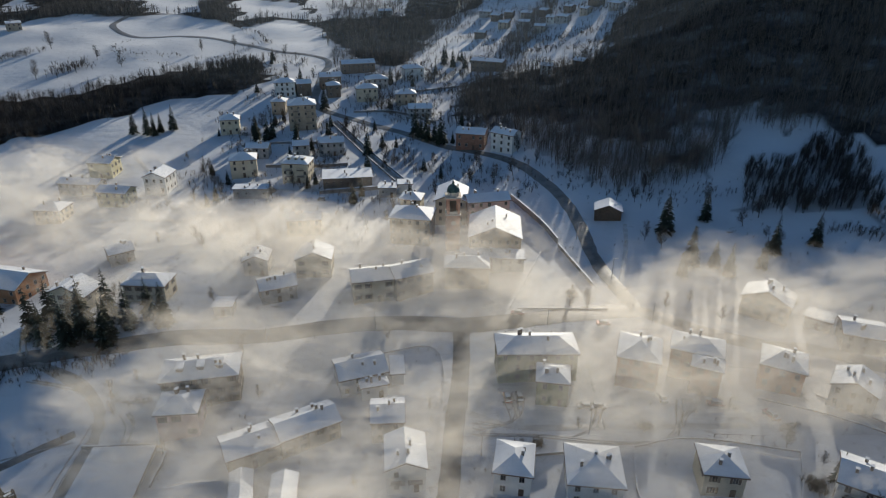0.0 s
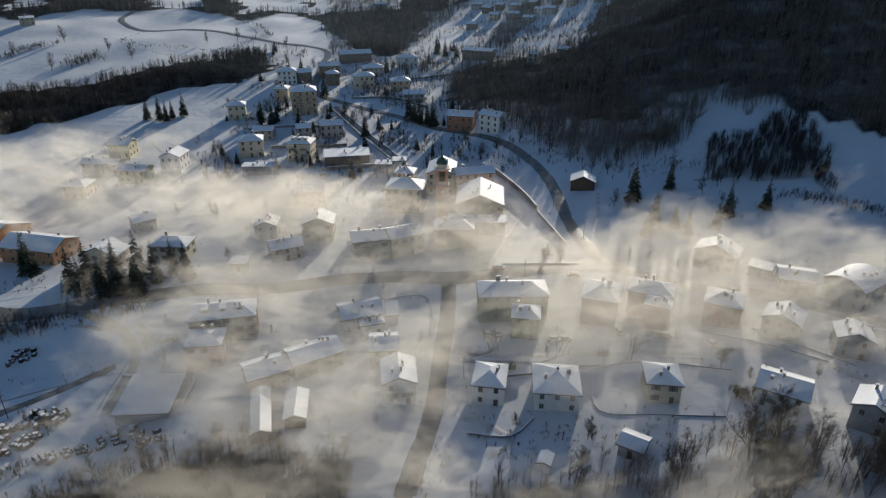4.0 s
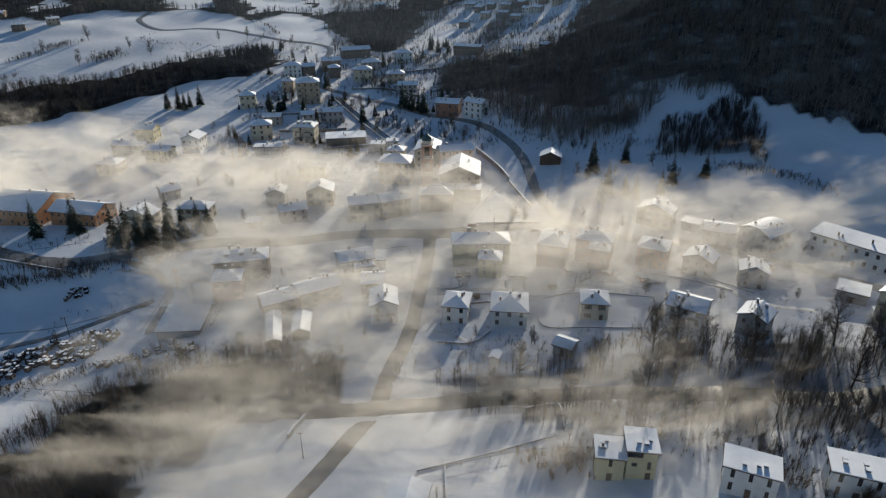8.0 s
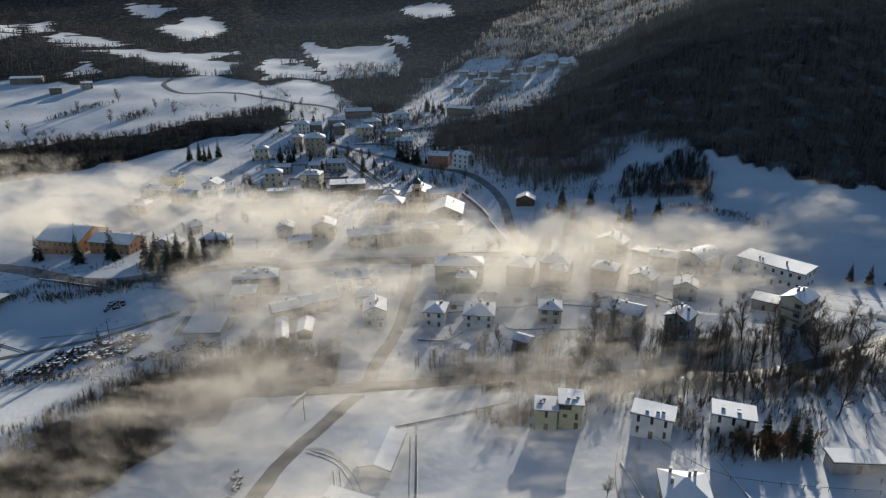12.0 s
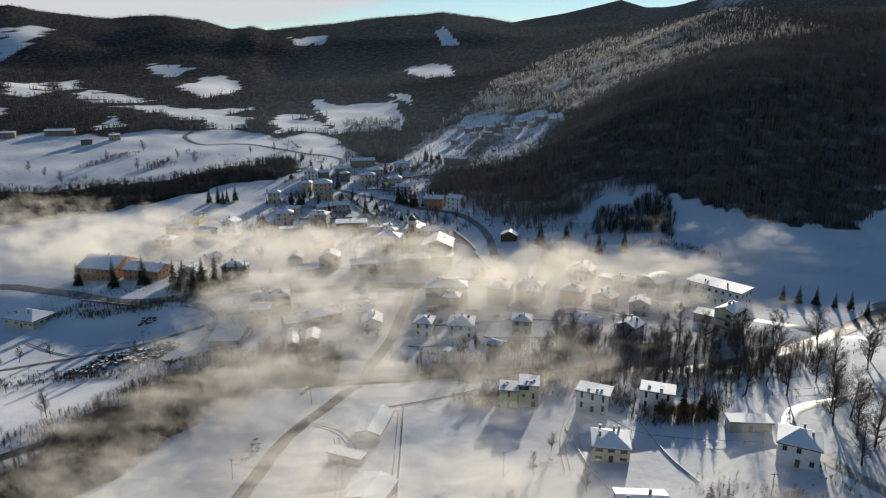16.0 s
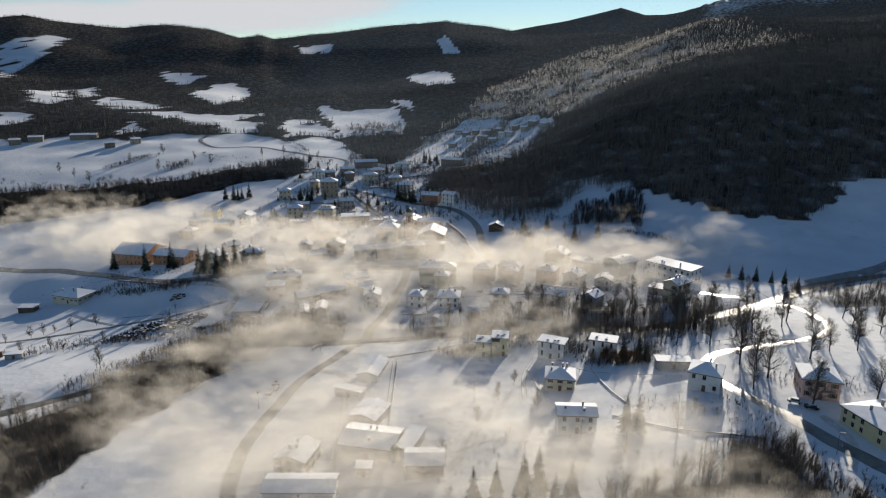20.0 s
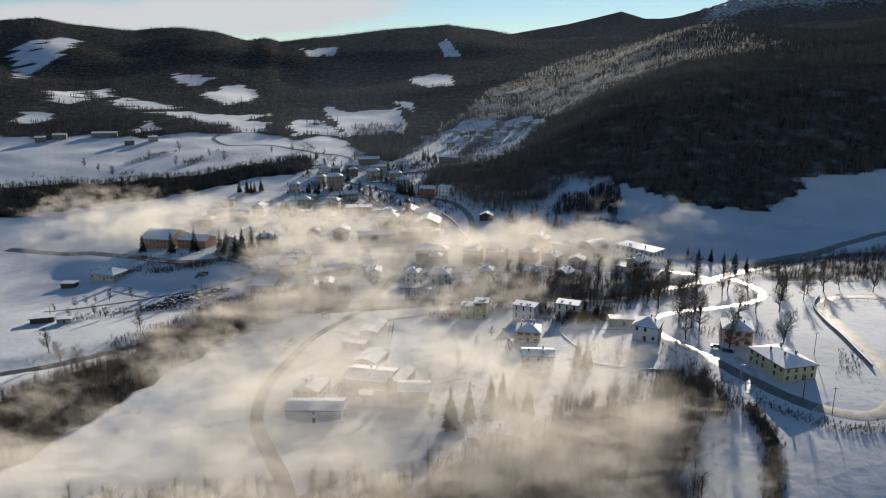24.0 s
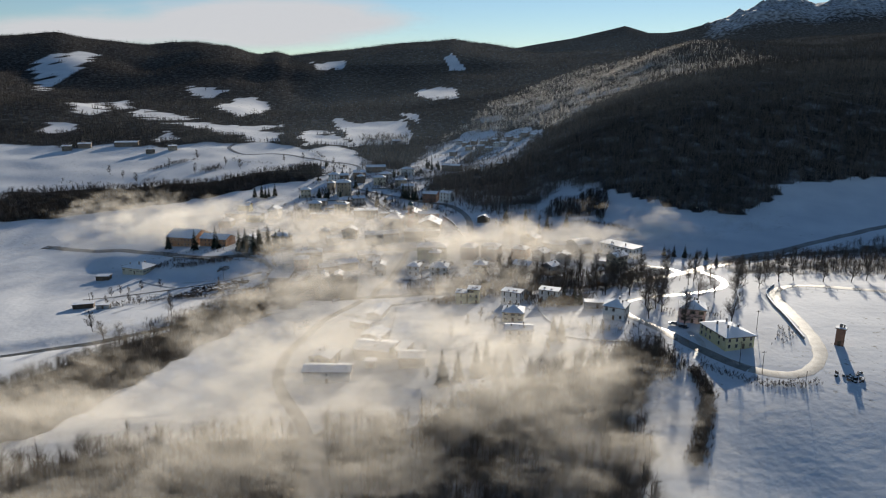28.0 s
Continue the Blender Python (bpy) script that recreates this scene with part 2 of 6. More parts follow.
HILL_WOOD = [(-4, 205), (-3, 233), (8, 276), (34, 288), (67, 274), (88, 278), (117, 347), (160, 400), (260, 440), (420, 430), (700, 420), (700, 190), (420, 155), (353, 144), (299, 137), (307, 127), (296, 113), (249, 72), (212, 74), (175, 105), (159, 122), (142, 135), (136, 126), (122, 146), (100, 109), (79, 100), (62, 101), (41, 123), (23, 169), (5, 190)]
HILL_FOOT = [(-4, 205), (8, 214), (34, 196), (62, 160), (84, 138), (112, 165), (140, 160), (159, 122), (142, 135), (136, 126), (122, 146), (100, 109), (79, 100), (62, 101), (41, 123), (23, 169), (5, 190)]
FIELD_WOOD = [(111, 110), (97, 77), (116, 74), (136, 73), (141, 60), (150, 81), (155, 109), (155, 121), (144, 123), (134, 115), (126, 108)]
LEFT_WOOD = [(-420, 90), (-300, 150), (-241, 180), (-195, 214), (-173, 244), (-129, 261), (-118, 290), (-140, 316), (-192, 285), (-230, 250), (-290, 225), (-420, 200)]
BANK_WOOD_W = [(-185, -215), (-148, -171), (-136, -146), (-118, -125), (-114, -96), (-96, -64), (-73, -56), (-49, -53), (-30, -60), (-28, -76), (-51, -83), (-68, -100), (-77, -118), (-92, -147), (-98, -177), (-106, -200), (-118, -235), (-155, -250)]
BANK_WOOD_E = [(-4, -66), (33, -68), (52, -60), (66, -58), (84, -64), (100, -62), (120, -66), (142, -64), (150, -92), (125, -104), (104, -108), (80, -106), (55, -98), (28, -94), (2, -84)]
NEAR_WOOD = [(116, -194), (107, -214), (96, -237), (93, -262), (86, -300), (60, -340), (-120, -340), (-115, -262), (-80, -244), (-24, -243), (20, -238), (36, -228), (54, -222), (62, -208), (76, -204), (92, -200), (100, -192)]
EAST_WOOD = [(184, -40), (212, -46), (254, -15), (291, 2), (335, 17), (335, -66), (258, -88), (238, -86), (213, -78), (190, -76)]
COPSES = [[(-105, 415), (-38, 474), (-8, 440), (-41, 356), (-46, 309), (-70, 294), (-85, 319)], [(-122, 522), (-31, 527), (-50, 477), (-65, 417), (-92, 412), (-107, 469)], [(-47, 349), (-38, 440), (1, 501), (27, 500), (0, 434), (-26, 350), (-33, 318)], [(31, 346), (55, 421), (80, 468), (90, 455), (63, 373), (36, 310)], [(-330, 402), (-310, 416), (-262, 430), (-250, 446), (-300, 470), (-340, 440)], [(-206, 425), (-180, 420), (-196, 470), (-214, 505), (-226, 480)]]
MEADOWS = [[(-427, 800), (-435, 936), (-415, 959), (-358, 913), (-333, 732), (-348, 684), (-389, 734)], [(-582, 1029), (-524, 1015), (-460, 980), (-491, 926), (-524, 928)], [(-512, 634), (-528, 699), (-491, 696), (-394, 613), (-398, 584), (-463, 586)], [(-632, 680), (-672, 860), (-540, 624), (-559, 572)],
           [(-648, 834), (-622, 854), (-534, 685), (-555, 674)], [(-418, 541), (-379, 576), (-313, 569), (-254, 614), (-241, 597), (-275, 550), (-225, 508), (-209, 449), (-242, 444), (-297, 483), (-351, 527)], [(-200, 498), (-201, 566), (-161, 559), (-125, 463), (-146, 448), (-178, 436)],
           [(-182, 663), (-133, 636), (-67, 654), (-47, 555), (-39, 489), (-92, 458), (-119, 454), (-145, 557), (-175, 613)], [(-73, 720), (-39, 682), (-40, 621), (-63, 655)], [(-78, 1036), (-30, 1009), (16, 955), (19, 810), (-23, 824), (-56, 882)], [(-21, 1293), (-1, 1333), (20, 1254), (39, 1170), (-12, 1204)],
           [(-1048, 1244), (-1019, 1328), (-977, 1416), (-880, 1179), (-879, 1045), (-832, 903)], [(-390, 1417), (-296, 1426), (-271, 1283), (-342, 1295)], [(-381, 424), (-378, 487), (-353, 438), (-362, 405)], [(-565, 496), (-539, 525), (-511, 477), (-529, 441)]]
UPPER_SLOPE = [(-64, 250), (-38, 323), (-16, 460), (41, 522), (123, 462), (138, 375), (105, 320), (85, 264), (47, 257), (-6, 240), (-9, 223)]
FROST_SLOPE = [(-9, 471), (30, 540), (80, 700), (207, 860), (330, 980), (560, 960), (560, 640), (470, 440), (303, 326), (249, 330), (210, 351), (169, 349), (141, 400), (123, 462), (41, 522)]
FIELD_X, FIELD_Y = [-900, -494, -451, -422, -351, -315, -253, -202, -177, -144, -115, -102, -60, 10, 90, 160], [385, 385, 377, 405, 385, 421, 435, 425, 420, 438, 429, 395, 330, 300, 300, 300]


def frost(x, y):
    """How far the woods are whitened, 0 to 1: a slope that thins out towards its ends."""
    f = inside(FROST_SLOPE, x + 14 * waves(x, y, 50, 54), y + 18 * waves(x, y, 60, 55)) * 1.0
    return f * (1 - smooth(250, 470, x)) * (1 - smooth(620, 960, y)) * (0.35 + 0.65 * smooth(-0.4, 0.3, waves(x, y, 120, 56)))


def wooded(x, y):
    """How far the ground is woodland, 0 to 1."""
    x, y = np.asarray(x, float), np.asarray(y, float)
    w = np.zeros(np.shape(x))
    nx, ny = x + 5 * waves(x, y, 17, 41) + 3 * waves(x, y, 7, 43), y + 5 * waves(x, y, 19, 42) + 3 * waves(x, y, 8, 44)
    for poly, much in ((HILL_WOOD, 0.66), (FIELD_WOOD, 0.45), (LEFT_WOOD, 0.85), (BANK_WOOD_W, 0.9), (BANK_WOOD_E, 0.5), (EAST_WOOD, 0.5), (NEAR_WOOD, 0.6)):
        w = np.maximum(w, inside(poly, nx, ny) * much)
    w = np.where(inside(HILL_FOOT, nx, ny), np.minimum(w, 0.3 + 0.25 * smooth(-0.3, 0.4, waves(x, y, 26, 45))), w)
    wx, wy = x + 9 * waves(x, y, 60, 21) + 5 * waves(x, y, 22, 23), y + 12 * waves(x, y, 60, 22) + 6 * waves(x, y, 24, 24)
    far = smooth(-15, 15, wy - np.interp(wx, FIELD_X, FIELD_Y)) * (1 - inside(UPPER_SLOPE, wx, wy))
    for poly in MEADOWS:
        far = far * (1 - inside(poly, wx, wy))
    for poly in COPSES:
        far = np.maximum(far, 0.42 * inside(poly, wx, wy))
    far = np.where(frost(x, y) > 0.05, np.minimum(far, 1.0 - 0.62 * frost(x, y) * smooth(-0.5, 0.3, waves(x, y, 70, 51) + 0.6 * waves(x, y * 0.5, 26, 53))), far)
    w = np.maximum(w, far * ~inside(HILL_WOOD, nx, ny))
    w = np.maximum(w, 0.32 * inside(UPPER_SLOPE, wx, wy) * smooth(-0.2, 0.3, waves(x, y, 36, 57)))
    w = np.maximum(w, smooth(420, 520, x) * smooth(-100, 250, y))
    hedges = smooth(0.5, 0.6, waves(x, y, 90, 31)) * smooth(380, 430, y) * smooth(-120, -200, x)
    w = np.maximum(w, hedges)
    return w * (1 - smooth(2400, 2850, y) * 0.5 * smooth(0.31, 0.38, (x - 20) / np.maximum(y + 350, 200)))


# ---- helpers for meshes ----
def mesh_of(name, verts, faces, material, flat=True):
    me = bpy.data.meshes.new(name)
    me.from_pydata([tuple(v) for v in verts], [], faces)
    me.materials.append(material)
    if not flat:
        me.polygons.foreach_set("use_smooth", [True] * len(me.polygons))
    me.update()
    return me


def triangles(name, tris, material):
    """A mesh of loose triangles from an array (n, 3, 3)."""
    n = len(tris)
    me = bpy.data.meshes.new(name)
    me.vertices.add(n * 3), me.loops.add(n * 3), me.polygons.add(n)
    me.vertices.foreach_set("co", tris.astype(np.float32).ravel())
    me.loops.foreach_set("vertex_index", np.arange(n * 3, dtype=np.int32))
    me.polygons.foreach_set("loop_start", np.arange(0, n * 3, 3, dtype=np.int32))
    me.materials.append(material)
    me.update(calc_edges=True)
    return me


def hang(name, me, parent, label="", at=None):
    ob = new(name, me)
    ob.parent = parent
    if at is not None:
        ob.matrix_basis = at
    if label:
        tagged(ob, label)
    return ob


def part(name, bm, material, parent, label=""):
    me = bpy.data.meshes.new(name)
    bm.to_mesh(me)
    bm.free()
    me.materials.append(material)
    return hang(name, me, parent, label)


def add_box(bm, x0, y0, z0, x1, y1, z1, bevel=0.0):
    made = bmesh.ops.create_cube(bm, size=1.0, matrix=Matrix.Translation(((x0 + x1) / 2, (y0 + y1) / 2, (z0 + z1) / 2)) @ Matrix.Diagonal((x1 - x0, y1 - y0, z1 - z0, 1)))
    if bevel:
        edges = list({e for v in made["verts"] for e in v.link_edges})
        bmesh.ops.bevel(bm, geom=edges, offset=bevel, segments=1, affect="EDGES")


def boxes(*rows, bevel=0.0):
    bm = bmesh.new()
    for r in rows:
        add_box(bm, *r, bevel=bevel)
    return bm


def lathe(bm, profile, sides=12, turn=0.0):
    """A turned or many-sided shape from (radius, height) rows."""
    rings = [[bm.verts.new((r * math.cos(turn + math.tau * k / sides), r * math.sin(turn + math.tau * k / sides), z)) for k in range(sides)] for r, z in profile]
    for a, b in zip(rings, rings[1:]):
        for k in range(sides):
            bm.faces.new((a[k], a[(k + 1) % sides], b[(k + 1) % sides], b[k]))
    bm.faces.new(rings[0][::-1]), bm.faces.new(rings[-1])


# ---- ground ----
def spaced(lo, near_lo, near_hi, hi, step, grow):
    out = list(np.arange(near_lo, near_hi + 0.1, step))
    s, v = step, near_hi
    while v < hi:
        s *= grow
        v += s
        out.append(min(v, hi))
    s, v = step, near_lo
    while v > lo:
        s *= grow
        v -= s
        out.insert(0, max(v, lo))
    return np.array(out)


gx, gy = spaced(-3300, -270, 280, 3300, 5.0, 1.032), spaced(-1500, -330, 340, 3650, 5.0, 1.022)
gx, gy = np.unique(np.concatenate([gx, np.arange(700, 2300, 30.0)])), np.unique(np.concatenate([gy, np.arange(2500, 3120, 30.0)]))
GX, GY = np.meshgrid(gx, gy)
GZ = ground(GX, GY)
cols = len(gx)
ids = np.arange(GX.size).reshape(GX.shape)
quads = np.stack([ids[:-1, :-1], ids[:-1, 1:], ids[1:, 1:], ids[1:, :-1]], -1).reshape(-1, 4)
land = bpy.data.meshes.new("ground")
land.vertices.add(GX.size), land.loops.add(quads.size), land.polygons.add(len(quads))
land.vertices.foreach_set("co", np.stack([GX, GY, GZ], -1).astype(np.float32).ravel())
land.loops.foreach_set("vertex_index", quads.astype(np.int32).ravel())
land.polygons.foreach_set("loop_start", np.arange(0, quads.size, 4, dtype=np.int32))
land.update(calc_edges=True)
land.polygons.foreach_set("use_smooth", np.ones(len(quads), bool))
litter = land.attributes.new("litter", "FLOAT", "POINT")
litter.data.foreach_set("value", wooded(GX, GY).astype(np.float32).ravel())


def land_material():
    m = bpy.data.materials.new("snowy_ground")
    m.use_nodes = True
    t = m.node_tree
    n, l = t.nodes, t.links
    p = n["Principled BSDF"]
    tc, at = n.new("ShaderNodeTexCoord"), n.new("ShaderNodeAttribute")
    at.attribute_name = "litter"

    def grain(scale, detail=6):
        g = n.new("ShaderNodeTexNoise")
        g.inputs["Scale"].default_value, g.inputs["Detail"].default_value = scale, detail
        l.new(tc.outputs["Object"], g.inputs["Vector"])
        return g.outputs[0]

    def ramp(value, a, b, ca, cb):
        r = n.new("ShaderNodeValToRGB")
        r.color_ramp.elements[0].position, r.color_ramp.elements[1].position = a, b
        r.color_ramp.elements[0].color, r.color_ramp.elements[1].color = (*ca, 1), (*cb, 1)
        l.new(value, r.inputs[0])
        return r.outputs[0]

    def blend(f, a, b):
        x = n.new("ShaderNodeMix")
        x.data_type = "RGBA"
        l.new(f, x.inputs["Factor"]), l.new(a, x.inputs[6]), l.new(b, x.inputs[7])
        return x.outputs[2]

    snow = ramp(grain(0.03), 0.3, 0.7, (0.58, 0.595, 0.62), (0.73, 0.735, 0.74))
    grass = ramp(grain(0.5), 0.3, 0.7, (0.1, 0.085, 0.05), (0.2, 0.17, 0.11))
    stubble = ramp(grain(0.35, 9), 0.62, 0.72, (0, 0, 0), (0.75, 0.75, 0.75))
    patch = ramp(grain(0.012, 3), 0.52, 0.62, (0, 0, 0), (1, 1, 1))
    both = n.new("ShaderNodeMath")
    both.operation = "MULTIPLY"
    l.new(stubble, both.inputs[0]), l.new(patch, both.inputs[1])
    open_land = blend(both.outputs[0], snow, grass)
    floor = ramp(grain(0.12, 10), 0.44, 0.7, (0.036, 0.033, 0.03), (0.11, 0.105, 0.104))
    edge = n.new("ShaderNodeMath")
    edge.operation = "MULTIPLY_ADD"
    edge.inputs[1].default_value, edge.inputs[2].default_value = 0.7, -0.35
    l.new(grain(0.06, 6), edge.inputs[0])
    add = n.new("ShaderNodeMath")
    l.new(edge.outputs[0], add.inputs[0]), l.new(at.outputs["Fac"], add.inputs[1])
    cover = ramp(add.outputs[0], 0.35, 0.65, (0, 0, 0), (1, 1, 1))
    l.new(blend(cover, open_land, floor), p.inputs["Base Color"])
    p.inputs["Roughness"].default_value = 0.85
    sheen = ramp(add.outputs[0], 0.35, 0.65, (0.2, 0.2, 0.2), (0, 0, 0))
    l.new(sheen, p.inputs["Specular IOR Level"])
    b = n.new("ShaderNodeBump")
    b.inputs["Strength"].default_value, b.inputs["Distance"].default_value = 0.5, 0.5
    l.new(grain(0.25, 8), b.inputs["Height"]), l.new(b.outputs[0], p.inputs["Normal"])
    return m


land.materials.append(land_material())
tagged(new("ground", land), "snow-covered valley floor, fields and wooded mountains", "ground", kind="structure")


# ---- roads, river ----
def resample(line, step=3.0):
    pts = [Vector(p) for p in line]
    out = []
    ext = [pts[0] * 2 - pts[1]] + pts + [pts[-1] * 2 - pts[-2]]
    for k in range(1, len(ext) - 2):
        a, b, c, d = ext[k - 1 : k + 3]
        n = max(2, int((c - b).length / step))
        for j in range(n):
            s = j / n
            out.append(0.5 * (2 * b + (c - a) * s + (2 * a - 5 * b + 4 * c - d) * s * s + (3 * b - a - 3 * c + d) * s**3))
    return out + [pts[-1]]


def ribbon(name, line, width, lift, material, label, category, rough_edge=0.3, level=None):
    pts = resample(line)
    verts, faces, across = [], [], 5
    for k, p in enumerate(pts):
        d = (pts[min(k + 1, len(pts) - 1)] - pts[max(k - 1, 0)]).normalized()
        side = Vector((-d.y, d.x))
        for j in range(across):
            s = j / (across - 1) - 0.5
            w = width + (RNG.normal() * rough_edge if j in (0, across - 1) else 0)
            q = p + side * s * w
            z = gz(q.x, q.y) + lift - (0.12 if j in (0, across - 1) else 0.0)
            verts.append((q.x, q.y, z))
    n = len(pts)
    for k in range(n - 1):
        for j in range(across - 1):
            a = k * across + j
            faces.append((a, a + 1, a + across + 1, a + across))
    me = mesh_of(name, verts, faces, material, flat=False)
    return tagged(new(name, me), label, category, kind="structure")


MAIN_W = [(-300, 60), (-250, 48), (-215, 36), (-185, 24), (-162, 12), (-140, 5), (-120, 8), (-92, 13), (-69, 17), (-49, 21), (-23, 24), (-5, 22), (13, 24), (31, 26), (47, 27)]
HILL_ROAD = [(47, 27), (41, 55), (39, 91), (30, 124), (16, 149), (-11, 171), (-33, 194), (-67, 221), (-84, 240), (-88, 286), (-92, 335), (-133, 347), (-173, 370), (-203, 370), (-237, 369), (-264, 392), (-269, 434)]
EAST_ROAD = [(47, 27), (64, 14), (78, 7), (93, 2), (118, -18), (142, -44), (155, -54), (168, -61), (175, -78), (175, -98), (166, -112), (145, -121), (121, -126), (112, -136), (111, -150), (116, -163), (122, -175)]
STREET = [(-5, 22), (-6, -3), (-8, -23), (-10, -44), (-14, -62), (-19, -83), (-26, -98), (-36, -118), (-41, -141), (-44, -165), (-42, -186), (-38, -200), (-31, -214), (-21, -233), (-12, -255), (0, -300)]
BEND_ROAD = [(122, -175), (128, -191), (135, -203), (142, -211), (151, -216.5), (161, -215), (171, -204), (177, -187), (181, -165), (185, -141), (191, -121), (200, -111), (216, -109), (228, -112), (242, -119), (290, -140)]
ribbon("road", MAIN_W, 7.5, 0.16, ASPHALT, "wet dark main road through the village", "road")
ribbon("road", HILL_ROAD, 4.8, 0.2, ASPHALT, "dark cleared road climbing past the church", "road")
ribbon("road", EAST_ROAD[:6], 5.5, 0.16, LANE, "slushy road behind the eastern houses", "road")
ribbon("road", EAST_ROAD[5:], 4.0, 0.17, ICE, "bright icy road between bare trees", "road")
ribbon("road", STREET, 4.8, 0.16, ASPHALT, "dark cleared street down to the river and farm", "road")
ribbon("road", BEND_ROAD[:4], 5.0, 0.18, ASPHALT, "dark wet stretch of the bending road", "road")
ribbon("road", BEND_ROAD[3:], 5.0, 0.16, LANE, "icy brown road with a hairpin bend", "road")
ribbon("road", [(200, -34), (217, -25), (249, -9), (278, 12), (308, 32), (348, 55), (400, 74)], 6.0, 0.2, ASPHALT, "dark road along the eastern slope", "road")
ribbon("road", [(-69, 211), (-49, 170), (-29, 130)], 2.2, 0.18, LANE, "narrow dark lane between stone walls", "road")
ribbon("road", [(-123, 6), (-102, -5), (-95, -16), (-94, -37)], 3.2, 0.12, LANE, "curved slushy track in the snow", "road")
ribbon("road", [(-200, -60), (-140, -40), (-119, -31), (-100, -17)], 2.8, 0.12, ASPHALT, "dark slushy lane beside the scrap yard", "road")
ribbon("water", RIVER, 6.5, 0.3, WATER, "dark narrow river between wooded banks", "river")


# ---- houses ----
def roof_shape(kind, w, d, eave, rise, grow, lift):
    """Eave outline and ridge of a roof grown by some metres on every side."""
    a, b = w / 2 + grow, d / 2 + grow
    if kind == "hip":
        if w >= d:
            r = max(0.3, (w - d) / 2)
            ridge = [(-r, 0), (r, 0)]
            faces = [(0, 1, 5, 4), (1, 2, 5), (2, 3, 4, 5), (3, 0, 4)]
        else:
            r = max(0.3, (d - w) / 2)
            ridge = [(0, -r), (0, r)]
            faces = [(0, 1, 4), (1, 2, 5, 4), (2, 3, 5), (3, 0, 4, 5)]
    elif kind == "gable":
        ridge, faces = [(-a, 0), (a, 0)], [(0, 1, 5, 4), (2, 3, 4, 5)]
    elif kind == "gablef":
        ridge, faces = [(0, -b), (0, b)], [(1, 2, 5, 4), (3, 0, 4, 5)]
    else:
        ridge, faces = [], [(0, 1, 2, 3)]
    back = eave + lift + (rise if kind == "mono" else 0)
    drop = -grow * rise / (min(w, d) / 2) if kind in ("hip", "gable", "gablef") else 0
    pts = [(-a, -b, eave + lift + drop), (a, -b, eave + lift + drop), (a, b, back + drop), (-a, b, back + drop)]
    return pts + [(x, y, eave + rise + lift) for x, y in ridge], faces


def roof_mesh(name, kind, w, d, eave, rise, grow, lift, thick, material):
    if kind == "arch":
        n, verts, faces = 10, [], []
        for side in (-1, 1):
            for k in range(n + 1):
                s = k / n * 2 - 1
                x, z = s * (w / 2 + grow), eave + lift + rise * (1 - s * s)
                verts += [(x, side * (d / 2 + grow), z), (x, side * (d / 2 + grow), z - thick)]
        m = 2 * (n + 1)
        for k in range(n):
            i = 2 * k
            faces += [(i, i + 2, m + i + 2, m + i), (i + 1, m + i + 1, m + i + 3, i + 3), (i, i + 1, i + 3, i + 2), (m + i, m + i + 2, m + i + 3, m + i + 1)]
        faces += [(0, m, m + 1, 1), (2 * n, 2 * n + 1, m + 2 * n + 1, m + 2 * n)]
        return mesh_of(name, verts, faces, material)
    pts, top = roof_shape(kind, w, d, eave, rise, grow, lift)
    n = len(pts)
    verts = pts + [(x, y, z - thick) for x, y, z in pts]
    faces = list(top) + [tuple(i + n for i in reversed(f)) for f in top]
    seen = {(f[k], f[(k + 1) % len(f)]) for f in top for k in range(len(f))}
    faces += [(b, a, a + n, b + n) for a, b in seen if (b, a) not in seen]
    return mesh_of(name, verts, faces, material)


def window_mesh(w, h, paint=None):
    bm = boxes((-w / 2, -0.06, -h / 2, -w / 2 + 0.09, 0.1, h / 2), (w / 2 - 0.09, -0.06, -h / 2, w / 2, 0.1, h / 2), (-w / 2 + 0.09, -0.06, h / 2 - 0.09, w / 2 - 0.09, 0.1, h / 2),
               (-w / 2 + 0.09, -0.06, -h / 2, w / 2 - 0.09, 0.1, -h / 2 + 0.09), (-0.03, -0.05, -h / 2 + 0.09, 0.03, 0.1, h / 2 - 0.09))
    me = bpy.data.meshes.new("window")
    bm.to_mesh(me), bm.free()
    me.materials.append(paint or FRAME)
    bm = boxes((-w / 2 + 0.05, -0.02, -h / 2 + 0.05, w / 2 - 0.05, 0.08, h / 2 - 0.05))
    glass = bpy.data.meshes.new("pane")
    bm.to_mesh(glass), bm.free()
    glass.materials.append(GLASS)
    bm = boxes((-0.24, -0.09, -h / 2, 0.24, -0.03, h / 2))
    flap = bpy.data.meshes.new("shutter")
    bm.to_mesh(flap), bm.free()
    flap.materials.append(SHUTTER)
    return me, glass, flap


WINDOWS = {"tall": window_mesh(1.15, 1.6), "wide": window_mesh(2.2, 1.4), "small": window_mesh(0.8, 0.9), "slot": window_mesh(0.75, 2.0, SHUTTER), "band": window_mesh(3.2, 1.3, SHUTTER), "square": window_mesh(1.1, 1.0, SHUTTER)}
HOMES = []


def add_window(parent, x, y, z, rz, size="tall", shutters=False):
    frame_me, glass, flap = WINDOWS[size]
    win = hang("window", frame_me, parent, at=pose(x, y, z, 0, 0, rz))
    hang("pane", glass, win)
    if shutters:
        for s in (-1, 1):
            hang("shutter", flap, win, at=pose(s * (glass.vertices[-1].co.x + 0.3), 0, 0))


